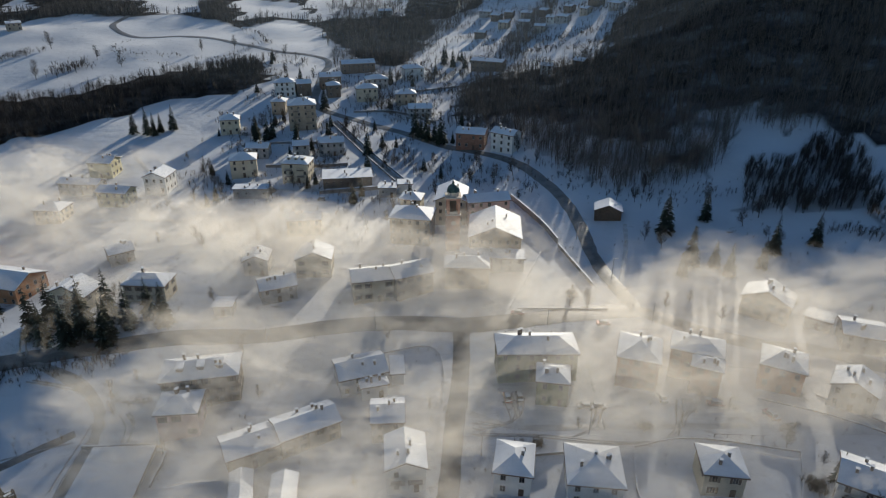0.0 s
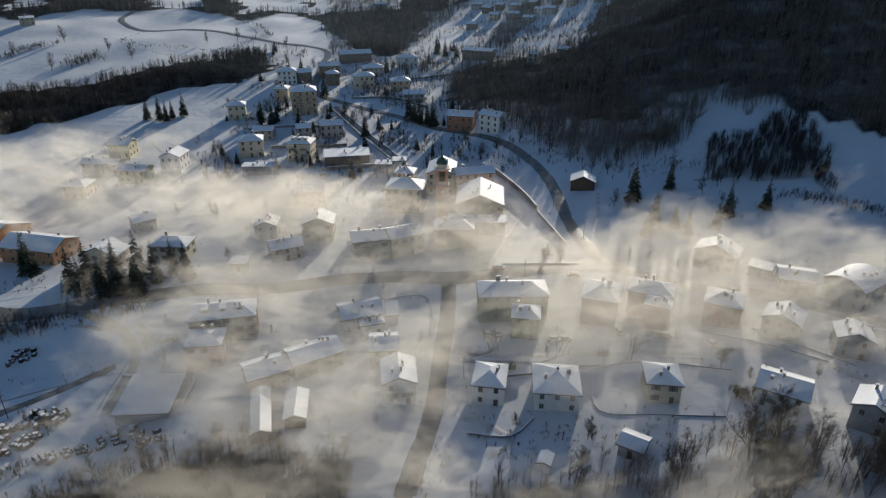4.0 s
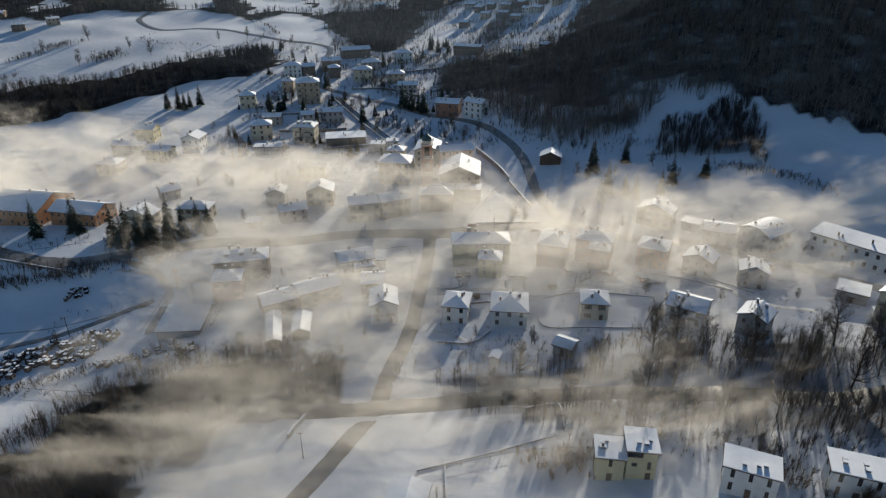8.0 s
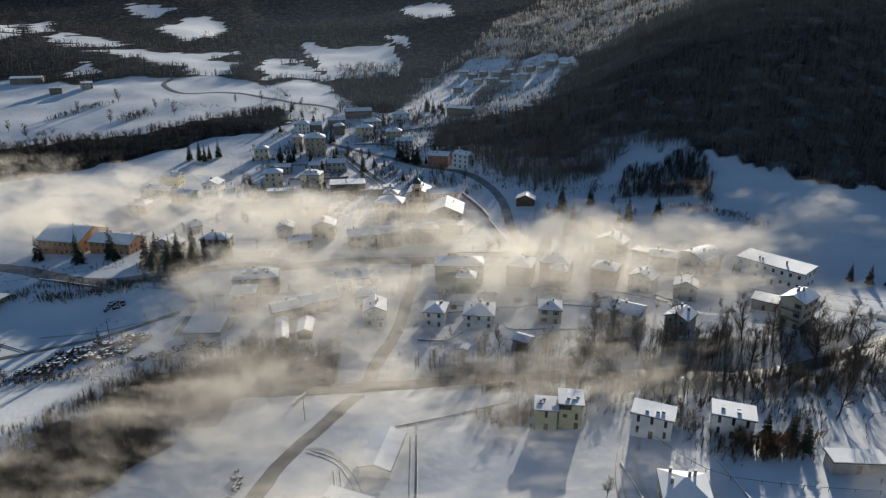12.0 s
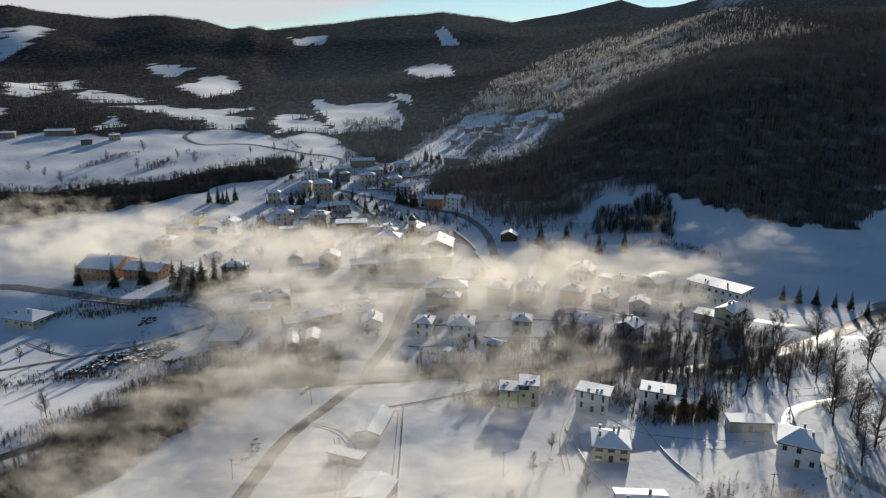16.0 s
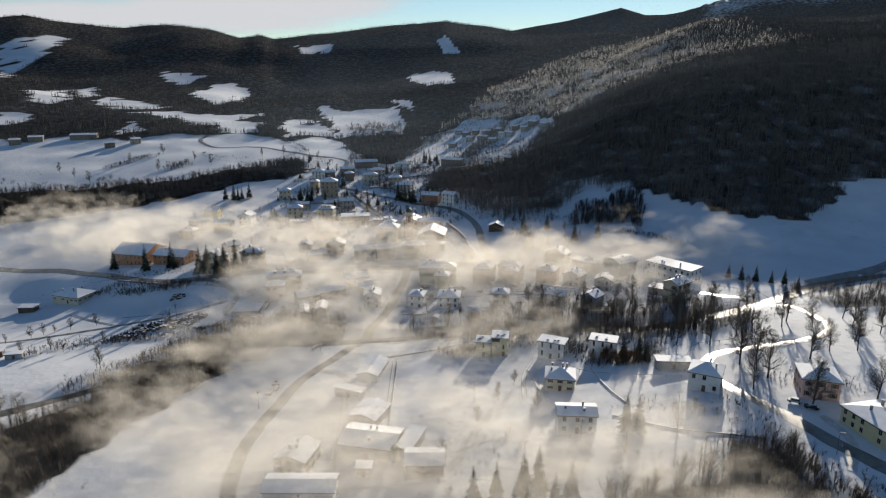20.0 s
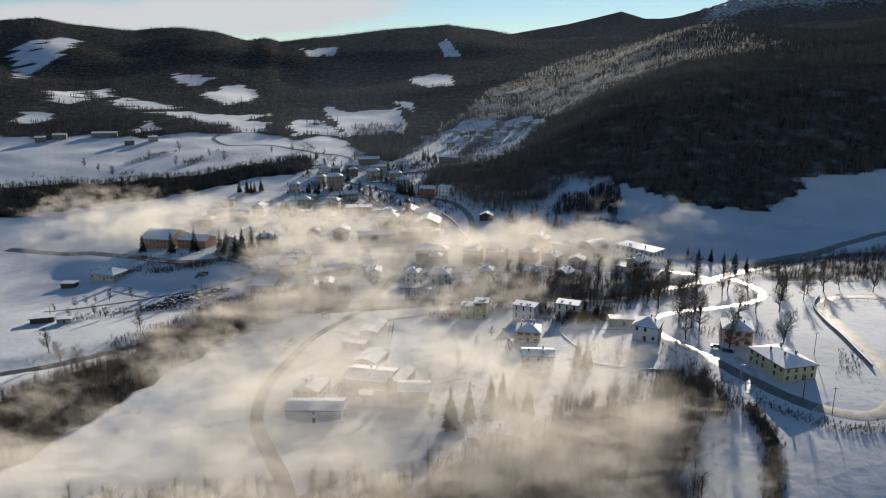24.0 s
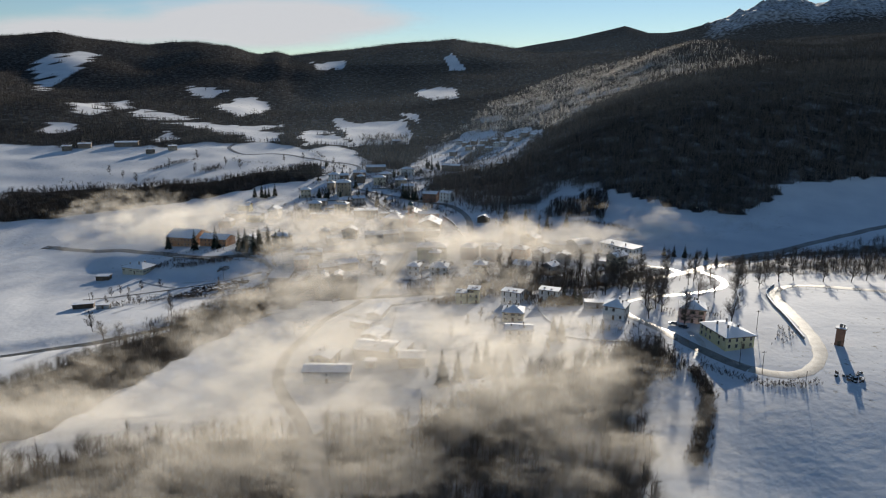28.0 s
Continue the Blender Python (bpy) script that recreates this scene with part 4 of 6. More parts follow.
# ---- church tower ----
def church_tower(x, y, top):
    base = gz(x, y)
    h = top - base
    tower = tagged(new("church_tower"), "pinkish plastered bell tower with dark copper dome", "church tower")
    tower.matrix_basis = pose(x, y, base, 0, 0, 4)
    s = 2.35
    part("shaft", boxes((-s, -s, -2, s, s, h * 0.52)), PLASTER, tower)
    for k in (0.26, 0.52):
        part("cornice", boxes((-s - 0.3, -s - 0.3, h * k, s + 0.3, s + 0.3, h * k + 0.35), bevel=0.08), PALE, tower)
    z0, z1 = h * 0.52 + 0.35, h * 0.74
    e = s - 0.1
    rows = [(sx * e - (0.9 if sx > 0 else 0), sy * e - (0.9 if sy > 0 else 0), z0, sx * e + (0.9 if sx < 0 else 0), sy * e + (0.9 if sy < 0 else 0), z1) for sx in (-1, 1) for sy in (-1, 1)]
    belfry = part("belfry", boxes(*rows), PLASTER, tower)
    part("lintel", boxes((-e, -e, z1 + 0.002, e, e, z1 + 0.7)), PLASTER, tower)
    for sy in (-1, 1):
        part("parapet", boxes((-e + 0.9, sy * (e - 0.2) - 0.15, z0, e - 0.9, sy * (e - 0.2) + 0.15, z0 + 1.0)), PALE, tower)
    part("core", boxes((-1.1, -1.1, z0, 1.1, 1.1, z1)), SHUTTER, tower, "dark bell chamber")
    part("cornice", boxes((-s - 0.4, -s - 0.4, z1 + 0.7, s + 0.4, s + 0.4, z1 + 1.15), bevel=0.1), PALE, tower)
    bm = bmesh.new()
    lathe(bm, [(2.0, z1 + 1.15), (2.0, z1 + 2.3), (2.35, z1 + 2.35), (2.35, z1 + 2.6)], 8, 0.39)
    part("drum", bm, PALE, tower)
    bm = bmesh.new()
    lathe(bm, [(2.2, z1 + 2.6), (2.15, z1 + 3.2), (1.8, z1 + 4.1), (1.1, z1 + 4.8), (0.45, z1 + 5.2), (0.4, z1 + 5.9), (0.15, z1 + 6.2)], 16)
    part("dome", bm, COPPER, tower)
    part("cross", boxes((-0.05, -0.05, z1 + 6.2, 0.05, 0.05, z1 + 7.4), (-0.35, -0.04, z1 + 6.9, 0.35, 0.04, z1 + 7.0)), METAL, tower)
    bm = bmesh.new()
    bmesh.ops.create_circle(bm, cap_ends=True, segments=24, radius=0.85, matrix=pose(0, -s - 0.05, h * 0.41, 90))
    bmesh.ops.solidify(bm, geom=bm.faces[:], thickness=0.06)
    part("clock_face", bm, PALE, tower, "pale round clock face")


church_tower(-6.9, 68.9, 24.5)


# ---- trees ----
def limb_tree(seed, height, spread):
    """A leafless tree: tapered trunk and limbs (one mesh), fine twigs (another)."""
    r = random.Random(seed)
    wood, twigs = [], []

    def tube(a, b, ra, rb, out):
        d = (b - a).normalized()
        s = d.orthogonal().normalized()
        t = d.cross(s)
        ring = [[p + (s * math.cos(q) + t * math.sin(q)) * rad for q in (0, 2.09, 4.19)] for p, rad in ((a, ra), (b, rb))]
        for k in range(3):
            j = (k + 1) % 3
            out.append((ring[0][k], ring[0][j], ring[1][j]))
            out.append((ring[0][k], ring[1][j], ring[1][k]))

    def stem(p, d, length, rad, level):
        steps = (8, 6, 5, 3)[level]
        for k in range(steps):
            f = (k + 1) / steps
            sway = 0.05 if level == 0 else 0.12
            d = (d + Vector((r.gauss(0, sway), r.gauss(0, sway), r.gauss(0.07, 0.04)))).normalized()
            q = p + d * (length / steps)
            tube(p, q, max(rad * (1.05 - 0.9 * k / steps), 0.009), max(rad * (1.05 - 0.9 * f), 0.006), wood if level < 2 else twigs)
            if level < 3 and f > (0.24 if level == 0 else 0.15):
                for j in range((3, 2, 2)[level]):
                    a = r.uniform(0, math.tau)
                    side = d.orthogonal().normalized()
                    side = (side * math.cos(a) + d.cross(side) * math.sin(a)) * r.uniform(0.6, 1.1) * spread * 2.2
                    nd = (d * 0.6 + side + Vector((0, 0, 0.12))).normalized()
                    reach = (length * r.uniform(0.42, 0.62) if level else height * r.uniform(0.34, 0.52)) * (1.12 - 0.62 * f)
                    stem(q, nd, reach, max(rad * (1.05 - 0.9 * f) * 0.55, 0.009), level + 1)
            p = q

    stem(Vector((0, 0, -0.4)), Vector((r.gauss(0, 0.06), r.gauss(0, 0.06), 1)).normalized(), height, height * 0.022, 0)
    to = lambda tr: np.array([[tuple(v) for v in t] for t in tr])
    return triangles("trunk", to(wood), BARK), triangles("crown", to(twigs), TWIG)


def fir_tree(seed, height):
    r = random.Random(seed)
    bm = bmesh.new()
    lathe(bm, [(height * 0.016, -0.4), (height * 0.012, height * 0.4), (0.02, height)], 6)
    trunk = bpy.data.meshes.new("trunk")
    bm.to_mesh(trunk), bm.free()
    trunk.materials.append(BARK)
    tris = []
    z = height * 0.08
    while z < height * 0.985:
        f = 1 - z / height
        reach = height * 0.23 * f**0.85 + 0.12
        for k in range(max(5, int(11 * f + 4))):
            a = r.uniform(0, math.tau)
            l = reach * r.uniform(0.65, 1.12)
            d, s = Vector((math.cos(a), math.sin(a), 0)), Vector((-math.sin(a), math.cos(a), 0))
            root = Vector((0, 0, z + r.uniform(-0.15, 0.15)))
            mid, tip = root + d * l * 0.55 + Vector((0, 0, 0.02 * l)), root + d * l - Vector((0, 0, l * r.uniform(0.16, 0.34)))
            w = l * 0.2
            tris += [(root, mid + s * w - Vector((0, 0, w * 0.5)), mid), (root, mid, mid - s * w - Vector((0, 0, w * 0.5))),
                     (mid, mid + s * w - Vector((0, 0, w * 0.5)), tip), (mid, tip, mid - s * w - Vector((0, 0, w * 0.5)))]
            for j in range(2):
                q = root.lerp(tip, r.uniform(0.35, 0.85))
                o = (d * 0.6 + s * r.choice((-1, 1))).normalized() * l * 0.28
                tris.append((q, q + o - Vector((0, 0, l * 0.1)), q + d * l * 0.1 + o * 0.2 - Vector((0, 0, l * 0.16))))
        z += height * 0.034 * r.uniform(0.8, 1.2)
    return trunk, triangles("crown", np.array([[tuple(v) for v in t] for t in tris]), NEEDLE)


def plant(name, kinds, x, y, scale, label, category, group, rnd):
    trunk, crown = kinds
    tree = tagged(new(name), label, category, group)
    tree.matrix_basis = pose(x, y, gz(x, y), 0, 0, rnd.uniform(0, 360)) @ Matrix.Diagonal((scale * rnd.uniform(0.85, 1.15), scale * rnd.uniform(0.85, 1.15), scale, 1))
    hang("trunk", trunk, tree)
    hang("crown", crown, tree)
    return tree


BARE = [limb_tree(s, 9.0, sp) for s, sp in ((1, 0.36), (2, 0.42), (3, 0.3), (4, 0.46))]
FIRS = [fir_tree(s, 12.0) for s in (1, 2, 3)]
tree_rnd = random.Random(5)
for spots, big in (
    ([(-83, 179), (68, 70), (84, 76), (98, 52), (113, 55), (91, 44), (-106, 190), (-99, 185)], 0.95),
    ([(70, 49), (77, 47), (80, 42), (66, 44)], 0.85),
    ([(-122, 13), (-111, 15), (-105, 16), (-101, 20), (-91, 21), (-115, 12), (-127, 17), (-97, 25), (-118, 22), (-108, 24), (-113, 19), (-104, 12), (-124, 22), (-150, 32), (-188, 36), (-165, 30)], 1.0),
    ([(74, -176), (77, -178), (45, -203), (41, -205), (34, -206), (53, -206), (28, -210), (48, -212)], 0.85),
    ([(-171, 195), (-164, 195), (-160, 194), (-158, 198), (-153, 202), (-104, 184), (-97, 188), (-46, 163)], 0.85),
    ([(-18, 178), (-14, 177), (-21, 183), (-24, 187), (-11, 173), (-77, 231), (-43, 280), (-9, 325), (-3, 316), (5, 310)], 0.95),
    ([(165, -22), (170, -26), (176, -29), (182, -33), (187, -36), (192, -40), (70, -42), (91, -126), (93, -129), (86, -124)], 0.6),
):
    for px, py in spots:
        plant("fir_tree", tree_rnd.choice(FIRS), px, py, 1.25 * big * tree_rnd.uniform(0.8, 1.2), "dark green snow-dusted fir tree", "fir tree", "firs of the village", tree_rnd)
for spots, big in (
    ([(64, -64), (70, -67), (90, -80), (93, -76), (118, -87), (82, -70), (77, -73), (100, -84), (108, -86), (57, -66), (40, -72), (48, -88), (30, -86), (66, -92), (76, -96), (112, -72), (126, -74), (134, -80), (140, -66), (104, -68), (58, -80), (122, -98), (20, -70), (152, -76)], 1.4),
    ([(126, -131), (119, -158), (127, -150), (130, -172), (155, -101), (166, -103), (172, -121), (187, -112), (203, -99), (226, -99), (151, -169), (148, -136), (141, -106), (133, -110), (160, -94), (184, -92), (196, -98), (212, -96), (240, -100), (168, -130), (158, -130), (181, -104), (120, -118), (108, -116), (250, -96), (262, -92), (123, -138), (130, -134), (126, -144)], 1.5),
    ([(-185.6, -53), (-178, -47), (-171.6, -43.6), (-160, -40), (-182, -49), (-158, -73), (-177, -74), (-143, -64), (-136, -65), (-130, -62), (-128, -60), (-116, -98), (-111.5, -97), (-100, -78), (-166, -70), (-194, -60)], 0.6),
    ([(28, 30), (33, 28), (-38, 152), (-32, 148), (-28, 155), (20, 128), (5, 142), (-36, 158), (-113, 112), (-60, -52), (-45, -56), (-30, -58)], 0.75),
    ([(57, 96), (63, 93), (68, 100), (88, 88), (60, 66), (64, 60), (95, 70), (102, 74)], 0.75),
    ([(-160, -120), (-150, -128), (-128, -96), (-88, -92), (-135, -140)], 1.1),
    ([(-270, 215), (-250, 225), (-310, 240), (-330, 250), (-350, 262), (-220, 300), (-240, 310), (-300, 300), (-280, 330), (-180, 340), (-160, 350), (-260, 270)], 1.0),
    ([(20, -182), (38, -150), (44, -140), (30, -165), (88, -180), (96, -170), (50, -160), (22, -205), (70, -190)], 0.7),
):
    for px, py in spots:
        plant("bare_tree", tree_rnd.choice(BARE), px, py, big * tree_rnd.uniform(0.8, 1.2), "leafless dark brown deciduous tree", "tree", "bare trees of the valley", tree_rnd)


def brooms(n, where, k, hmin, hmax, thick, wide, rng):
    """Leafless trees as fans of thin tapering branches, anywhere that where() allows."""
    xs, ys = where(n, rng)
    zs = ground(xs, ys)
    n = len(xs)
    h = rng.uniform(hmin, hmax, n)
    base = np.stack([xs, ys, zs - 0.3], -1)
    out = []
    for j in range(k):
        a = rng.uniform(0, math.tau, n)
        trunk = j < max(1, k // 26)
        f = np.zeros(n) if trunk else rng.uniform(0.15, 0.7, n)
        r = h * (rng.uniform(0, 0.04, n) if trunk else rng.uniform(0.08, wide, n))
        top = h * (1 if trunk else rng.uniform(0.5, 0.96, n))
        top = np.maximum(top, h * f + 0.15 * h)
        s = base + np.stack([0 * a, 0 * a, h * f], -1)
        tip = base + np.stack([np.cos(a) * r, np.sin(a) * r, top], -1)
        t = (thick * (2.2 if trunk else 1.0)) * h[:, None] * np.stack([-np.sin(a + 0.7), np.cos(a + 0.7), 0 * a], -1)
        out.append(np.stack([s - t, s + t, tip], 1))
    return np.concatenate(out, 0)


def within(poly, spare=None):
    lo, hi = np.min(poly, 0), np.max(poly, 0)

    def pick(n, rng):
        x, y = rng.uniform(lo[0], hi[0], n * 4), rng.uniform(lo[1], hi[1], n * 4)
        keep = inside(poly, x, y)
        if spare is not None:
            keep &= ~spare(x, y)
        return x[keep][:n], y[keep][:n]

    return pick


def on_roads(x, y):
    return np.minimum.reduce([distance_to(r, x, y) for r in (STREET, MAIN_W, HILL_ROAD, BEND_ROAD, EAST_ROAD, RIVER)]) < 4.5


def far_woods(n, rng):
    y = 300 + (rng.uniform(0, 1, n * 3) ** 2.0) * 2150
    x = rng.uniform(-1, 1, n * 3) * (0.85 * (y + 420)) + 20
    keep = (wooded(x, y) > 0.5) & ~inside(HILL_WOOD, x, y) & (frost(x, y) < rng.uniform(0, 1.2, n * 3))
    return x[keep][:n], y[keep][:n]


wood_rng = np.random.default_rng(11)
for label, poly, n, k, hmin, hmax, thick, material in (
    ("leafless brown woods on the steep shaded hill", HILL_WOOD, 25000, 18, 6, 13, 0.0075, HAZED_WOODS),
    ("leafless clump of trees on the shaded field", FIELD_WOOD, 480, 60, 4, 9, 0.006, WOODS),
    ("leafless dark woods along the lower field edge", LEFT_WOOD, 4200, 26, 4, 9, 0.008, WOODS),
    ("leafless dark trees on the western river bank", BANK_WOOD_W, 3400, 60, 4, 10, 0.003, TWIG),
    ("leafless dark trees on the eastern river bank", BANK_WOOD_E, 950, 66, 4, 10, 0.003, TWIG),
    ("leafless misty woods below the farm", NEAR_WOOD, 2600, 60, 6, 13, 0.0045, TWIG),
    ("leafless dark woods beside the icy road", EAST_WOOD, 900, 60, 4, 9, 0.0035, TWIG),
    ("tall leafless trees at the foot of the shaded hill", HILL_FOOT, 1300, 34, 6, 13, 0.0036, HAZED_WOODS),
):
    bar = on_roads if poly is not HILL_WOOD else (lambda x, y: inside(HILL_FOOT, x, y))
    tris = brooms(n, within(poly, bar), k, hmin, hmax, thick, 0.48, wood_rng)
    tagged(new("woods", triangles("woods", tris, material)), label, "woods", kind="stuff")


def along(line, wide):
    """Spots scattered along a line."""
    pts = resample([Vector(p) for p in line], 1.0)

    def pick(n, rng):
        q = [pts[k] for k in rng.integers(0, len(pts), n)]
        return np.array([v.x for v in q]) + rng.normal(0, wide, n), np.array([v.y for v in q]) + rng.normal(0, wide, n)

    return pick


for label, line, n, wide, hmin, hmax in (
    ("leafless field hedge in the snow", [(-389, 233), (-354, 227), (-317, 225), (-288, 238)], 60, 2.0, 2, 5),
    ("leafless field hedge in the snow", [(-312, 287), (-292, 317), (-284, 327)], 80, 3.0, 2, 5),
    ("leafless bushes on the field", [(-256, 293), (-244, 302)], 40, 4.0, 2, 5),
    ("leafless hedge beside the far road", [(-242, 338), (-222, 322), (-195, 328), (-165, 324), (-141, 372)], 120, 1.5, 1.5, 3.5),
    ("leafless hedge between two fields", [(-176, 411), (-153, 393), (-137, 362)], 70, 1.2, 2, 4),
    ("leafless bushes on the far meadow", [(-314, 280), (-307, 301), (-289, 321)], 70, 2.2, 2, 5),
    ("leafless bushes on the far meadow", [(-255, 281), (-242, 297)], 50, 3.0, 3, 7),
    ("leafless field hedge in the snow", [(-307, 243), (-296, 255)], 30, 2.0, 2, 5),
    ("leafless field hedge in the snow", [(-328, 163), (-313, 161), (-308, 170)], 40, 3.0, 2, 6),
    ("dark growth along the winding stream", [(-234, 361), (-241, 347), (-236, 327), (-213, 314), (-182, 308), (-162, 319), (-148, 349), (-149, 370), (-172, 411)], 260, 0.9, 0.6, 1.8),
    ("scrub on the terraces below the hamlet", [(20, 380), (50, 360), (85, 340), (110, 330)], 260, 6.0, 1.5, 5),
    ("scrub on the terraces below the hamlet", [(10, 330), (40, 330), (70, 318), (96, 300)], 240, 5.0, 1.5, 5),
    ("scrub round the hamlet", [(30, 450), (60, 440), (95, 420), (122, 385)], 260, 8.0, 1.5, 6),
    ("scrub at the upper edge of the village", [(-55, 240), (-30, 252), (0, 262), (40, 268)], 260, 5.0, 1.5, 5),
    ("trees between the upper lanes", [(-60, 285), (-40, 290), (-15, 285), (10, 292)], 150, 6.0, 3, 8),
    ("row of staked vines in the snow", [(-158, -66), (-150.6, -63.3), (-142, -61)], 90, 0.4, 0.9, 1.6),
    ("reddish bare hedge below the school", [(-168, -1.3), (-144, -4.9), (-125, -1.4)], 260, 1.6, 1.6, 3.6),
    ("bare hedge above the river meadow", [(-143, -64), (-130, -62), (-117, -59), (-106, -54)], 220, 1.4, 1.2, 3.2),
    ("bare hedge across the farm meadow", [(8.8, -157), (26, -150.5), (43.5, -144.3)], 160, 0.5, 0.4, 1.0),
    ("bare shrubs in the farm orchard", [(20, -176), (30, -174), (40, -172)], 60, 3.0, 0.8, 2.4),
    ("clipped garden hedge by the tenement", [(-97.4, -2.3), (-94.3, -7.3), (-85.4, -7.8)], 160, 0.5, 0.8, 1.6),
    ("round garden bush in the snow", [(36, -22.5), (36.6, -23)], 60, 0.7, 1.2, 2.4),
    ("dark evergreen bush beside the long house", [(64.2, -43.5), (65, -44.2)], 90, 0.9, 1.8, 3.4),
    ("dark bush at the corner of the white house", [(10.8, -27), (11.2, -27.4)], 60, 0.5, 1.4, 2.4),
    ("low hedge in the orange house's garden", [(66, -25.5), (68, -24.6), (71, -24)], 80, 0.5, 0.7, 1.4),
    ("bushes along the lower edge of the field", [(-262, 195), (-225, 205), (-190, 225)], 60, 3.0, 2, 5),
    ("dark hedge below the school", [(-200, 0), (-165, 6), (-140, 0), (-112, 2), (-98, 5)], 420, 2.2, 1.5, 3.5),
    ("scrub along the hairpin road", [(126, -206), (134, -215), (146, -223), (160, -223)], 260, 1.5, 1.0, 2.4),
    ("dark overgrown ditch in the snowfield", [(122, -210), (121, -228), (113, -248), (106, -262)], 1400, 1.3, 1.4, 3.2),
    ("row of thin vines and bushes", [(-161, -57), (-130, -62), (-90, -70)], 110, 0.8, 1.0, 2.0),
    ("low scrub beside the lane to the river", [(-9, -54), (-13, -66), (-17, -80)], 60, 2.2, 1.0, 2.4),
    ("low shrubs in the hairpin", [(163, -190), (168, -182), (172, -176)], 60, 2.0, 1.0, 2.6),
    ("hedge below the hill meadow", [(118, 62), (136, 58), (150, 46), (158, 36)], 160, 2.0, 1.5, 4.0),
    ("scrub under the steep wood", [(40, 122), (58, 104), (78, 92), (100, 96)], 160, 4.0, 1.2, 3.5),
    ("bare scrub between the river and the icy road", [(100, -104), (120, -100), (140, -95), (160, -80)], 130, 3.5, 1.0, 3.0),
    ("bare shrubs on the verge of the bend", [(106, -142), (110, -165), (117, -182)], 70, 1.6, 1.0, 2.6),
    ("bare garden shrubs near the river houses", [(28, -104), (44, -100), (60, -104), (86, -108)], 260, 3.5, 1.2, 4.0),
    ("bare shrubs around the pink villa", [(128, -152), (142, -150), (150, -160)], 110, 2.5, 1.0, 3.0),
    ("dark hedge at the wood's corner below the road", [(98, -194), (106, -194), (114, -200), (110, -212)], 560, 3.6, 1.5, 5.0),
    ("thin shrubs on the misty meadow", [(20, -200), (40, -180), (70, -192), (90, -196)], 90, 5.0, 1.0, 3.0),
    ("bushes at the gardens below the houses", [(2, -58), (24, -56), (44, -58), (60, -56)], 140, 3.0, 0.8, 2.4),
    ("bare trees on the slope between lanes", [(-40, 150), (-20, 150), (5, 140), (22, 122)], 60, 6.0, 2.0, 5.0),
    ("shrubs between the upper houses", [(-60, 235), (-35, 225), (-10, 205), (0, 190)], 200, 5.0, 1.5, 5.0),
    ("shrubs between the old houses", [(-90, 95), (-75, 80), (-50, 100), (-40, 70)], 130, 6.0, 1.2, 4.0),
    ("bare bushes along the meadow's lower edge", [(-136, -112), (-120, -96), (-104, -78), (-84, -62)], 260, 4.0, 1.5, 4.5),
    ("bare bushes round the wooden huts", [(-176, -78), (-160, -66), (-150, -62)], 120, 3.0, 1.2, 3.6),
    ("dark bushes between the white modern houses", [(69, -108), (71, -120), (76, -128), (92, -128), (98, -116)], 340, 2.4, 1.2, 4.0),
    ("scrub on the river terrace by the white houses", [(88, -108), (100, -112), (106, -116)], 110, 3.5, 1.0, 3.5),
    ("bare hedge along the eastern meadow", [(78, -160), (92, -166), (104, -172), (112, -182)], 120, 2.5, 1.0, 3.0),
    ("bushes at the school fence", [(-187, 24), (-160, 22), (-140, 26)], 60, 2.0, 1.2, 3.0),
):
    tris = brooms(n, along(line, wide), 26, hmin, hmax, 0.012, 0.55, wood_rng)
    tagged(new("hedge", triangles("hedge", tris, TWIG)), label, "hedge", kind="stuff")
for label, line, n, wide, hmin, hmax in (
    ("rust brown dry-leaved trees beside the white house", [(78, -126), (84, -129), (89, -128)], 60, 1.6, 3.5, 6.5),
    ("rust brown shrubs beside the yellow house", [(19, -102), (24, -106), (29, -106)], 60, 2.4, 2.0, 5.0),
    ("rust brown shrubs along the river terrace", [(96, -98), (110, -100), (122, -98)], 60, 4.0, 2.0, 4.5),
):
    tris = brooms(n, along(line, wide), 70, hmin, hmax, 0.01, 0.5, wood_rng)
    tagged(new("dry_trees", triangles("dry_trees", tris, RUST)), label, "trees", kind="stuff")
for copse in COPSES:
    tris = brooms(420, within(copse), 30, 4, 10, 0.007, 0.5, wood_rng)
    tagged(new("copse", triangles("copse", tris, HAZED_WOODS)), "leafless copse standing between snowy fields", "copse", kind="stuff")
tris = brooms(90000, far_woods, 7, 4, 8.5, 0.024, 0.5, wood_rng)
tagged(new("far_woods", triangles("far_woods", tris, WOODS)), "leafless brown woods on the far mountains", "woods", kind="stuff")


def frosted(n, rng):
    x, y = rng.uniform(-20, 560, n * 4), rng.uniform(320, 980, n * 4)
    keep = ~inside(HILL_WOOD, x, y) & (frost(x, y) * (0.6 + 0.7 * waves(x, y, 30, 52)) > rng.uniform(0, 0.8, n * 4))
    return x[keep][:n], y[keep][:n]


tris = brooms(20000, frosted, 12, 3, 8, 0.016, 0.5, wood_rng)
tagged(new("frosted_woods", triangles("frosted_woods", tris, FROST)), "frost-whitened woods on the mountain side, sunlit tone put into their colour", "woods", kind="stuff")


def in_gardens(n, rng):
    x, y = rng.uniform(-130, 125, n * 4), rng.uniform(-64, 250, n * 4)
    keep = ~on_roads(x, y) & (wooded(x, y) < 0.3) & (waves(x, y, 30, 71) > -0.1) & ((y < 70) | (x < 20)) & ((y < 110) | (x > -110))
    for hx, hy, hr in HOMES:
        keep &= np.hypot(x - hx, y - hy) > hr
        if keep.sum() == 0:
            break
    return x[keep][:n], y[keep][:n]


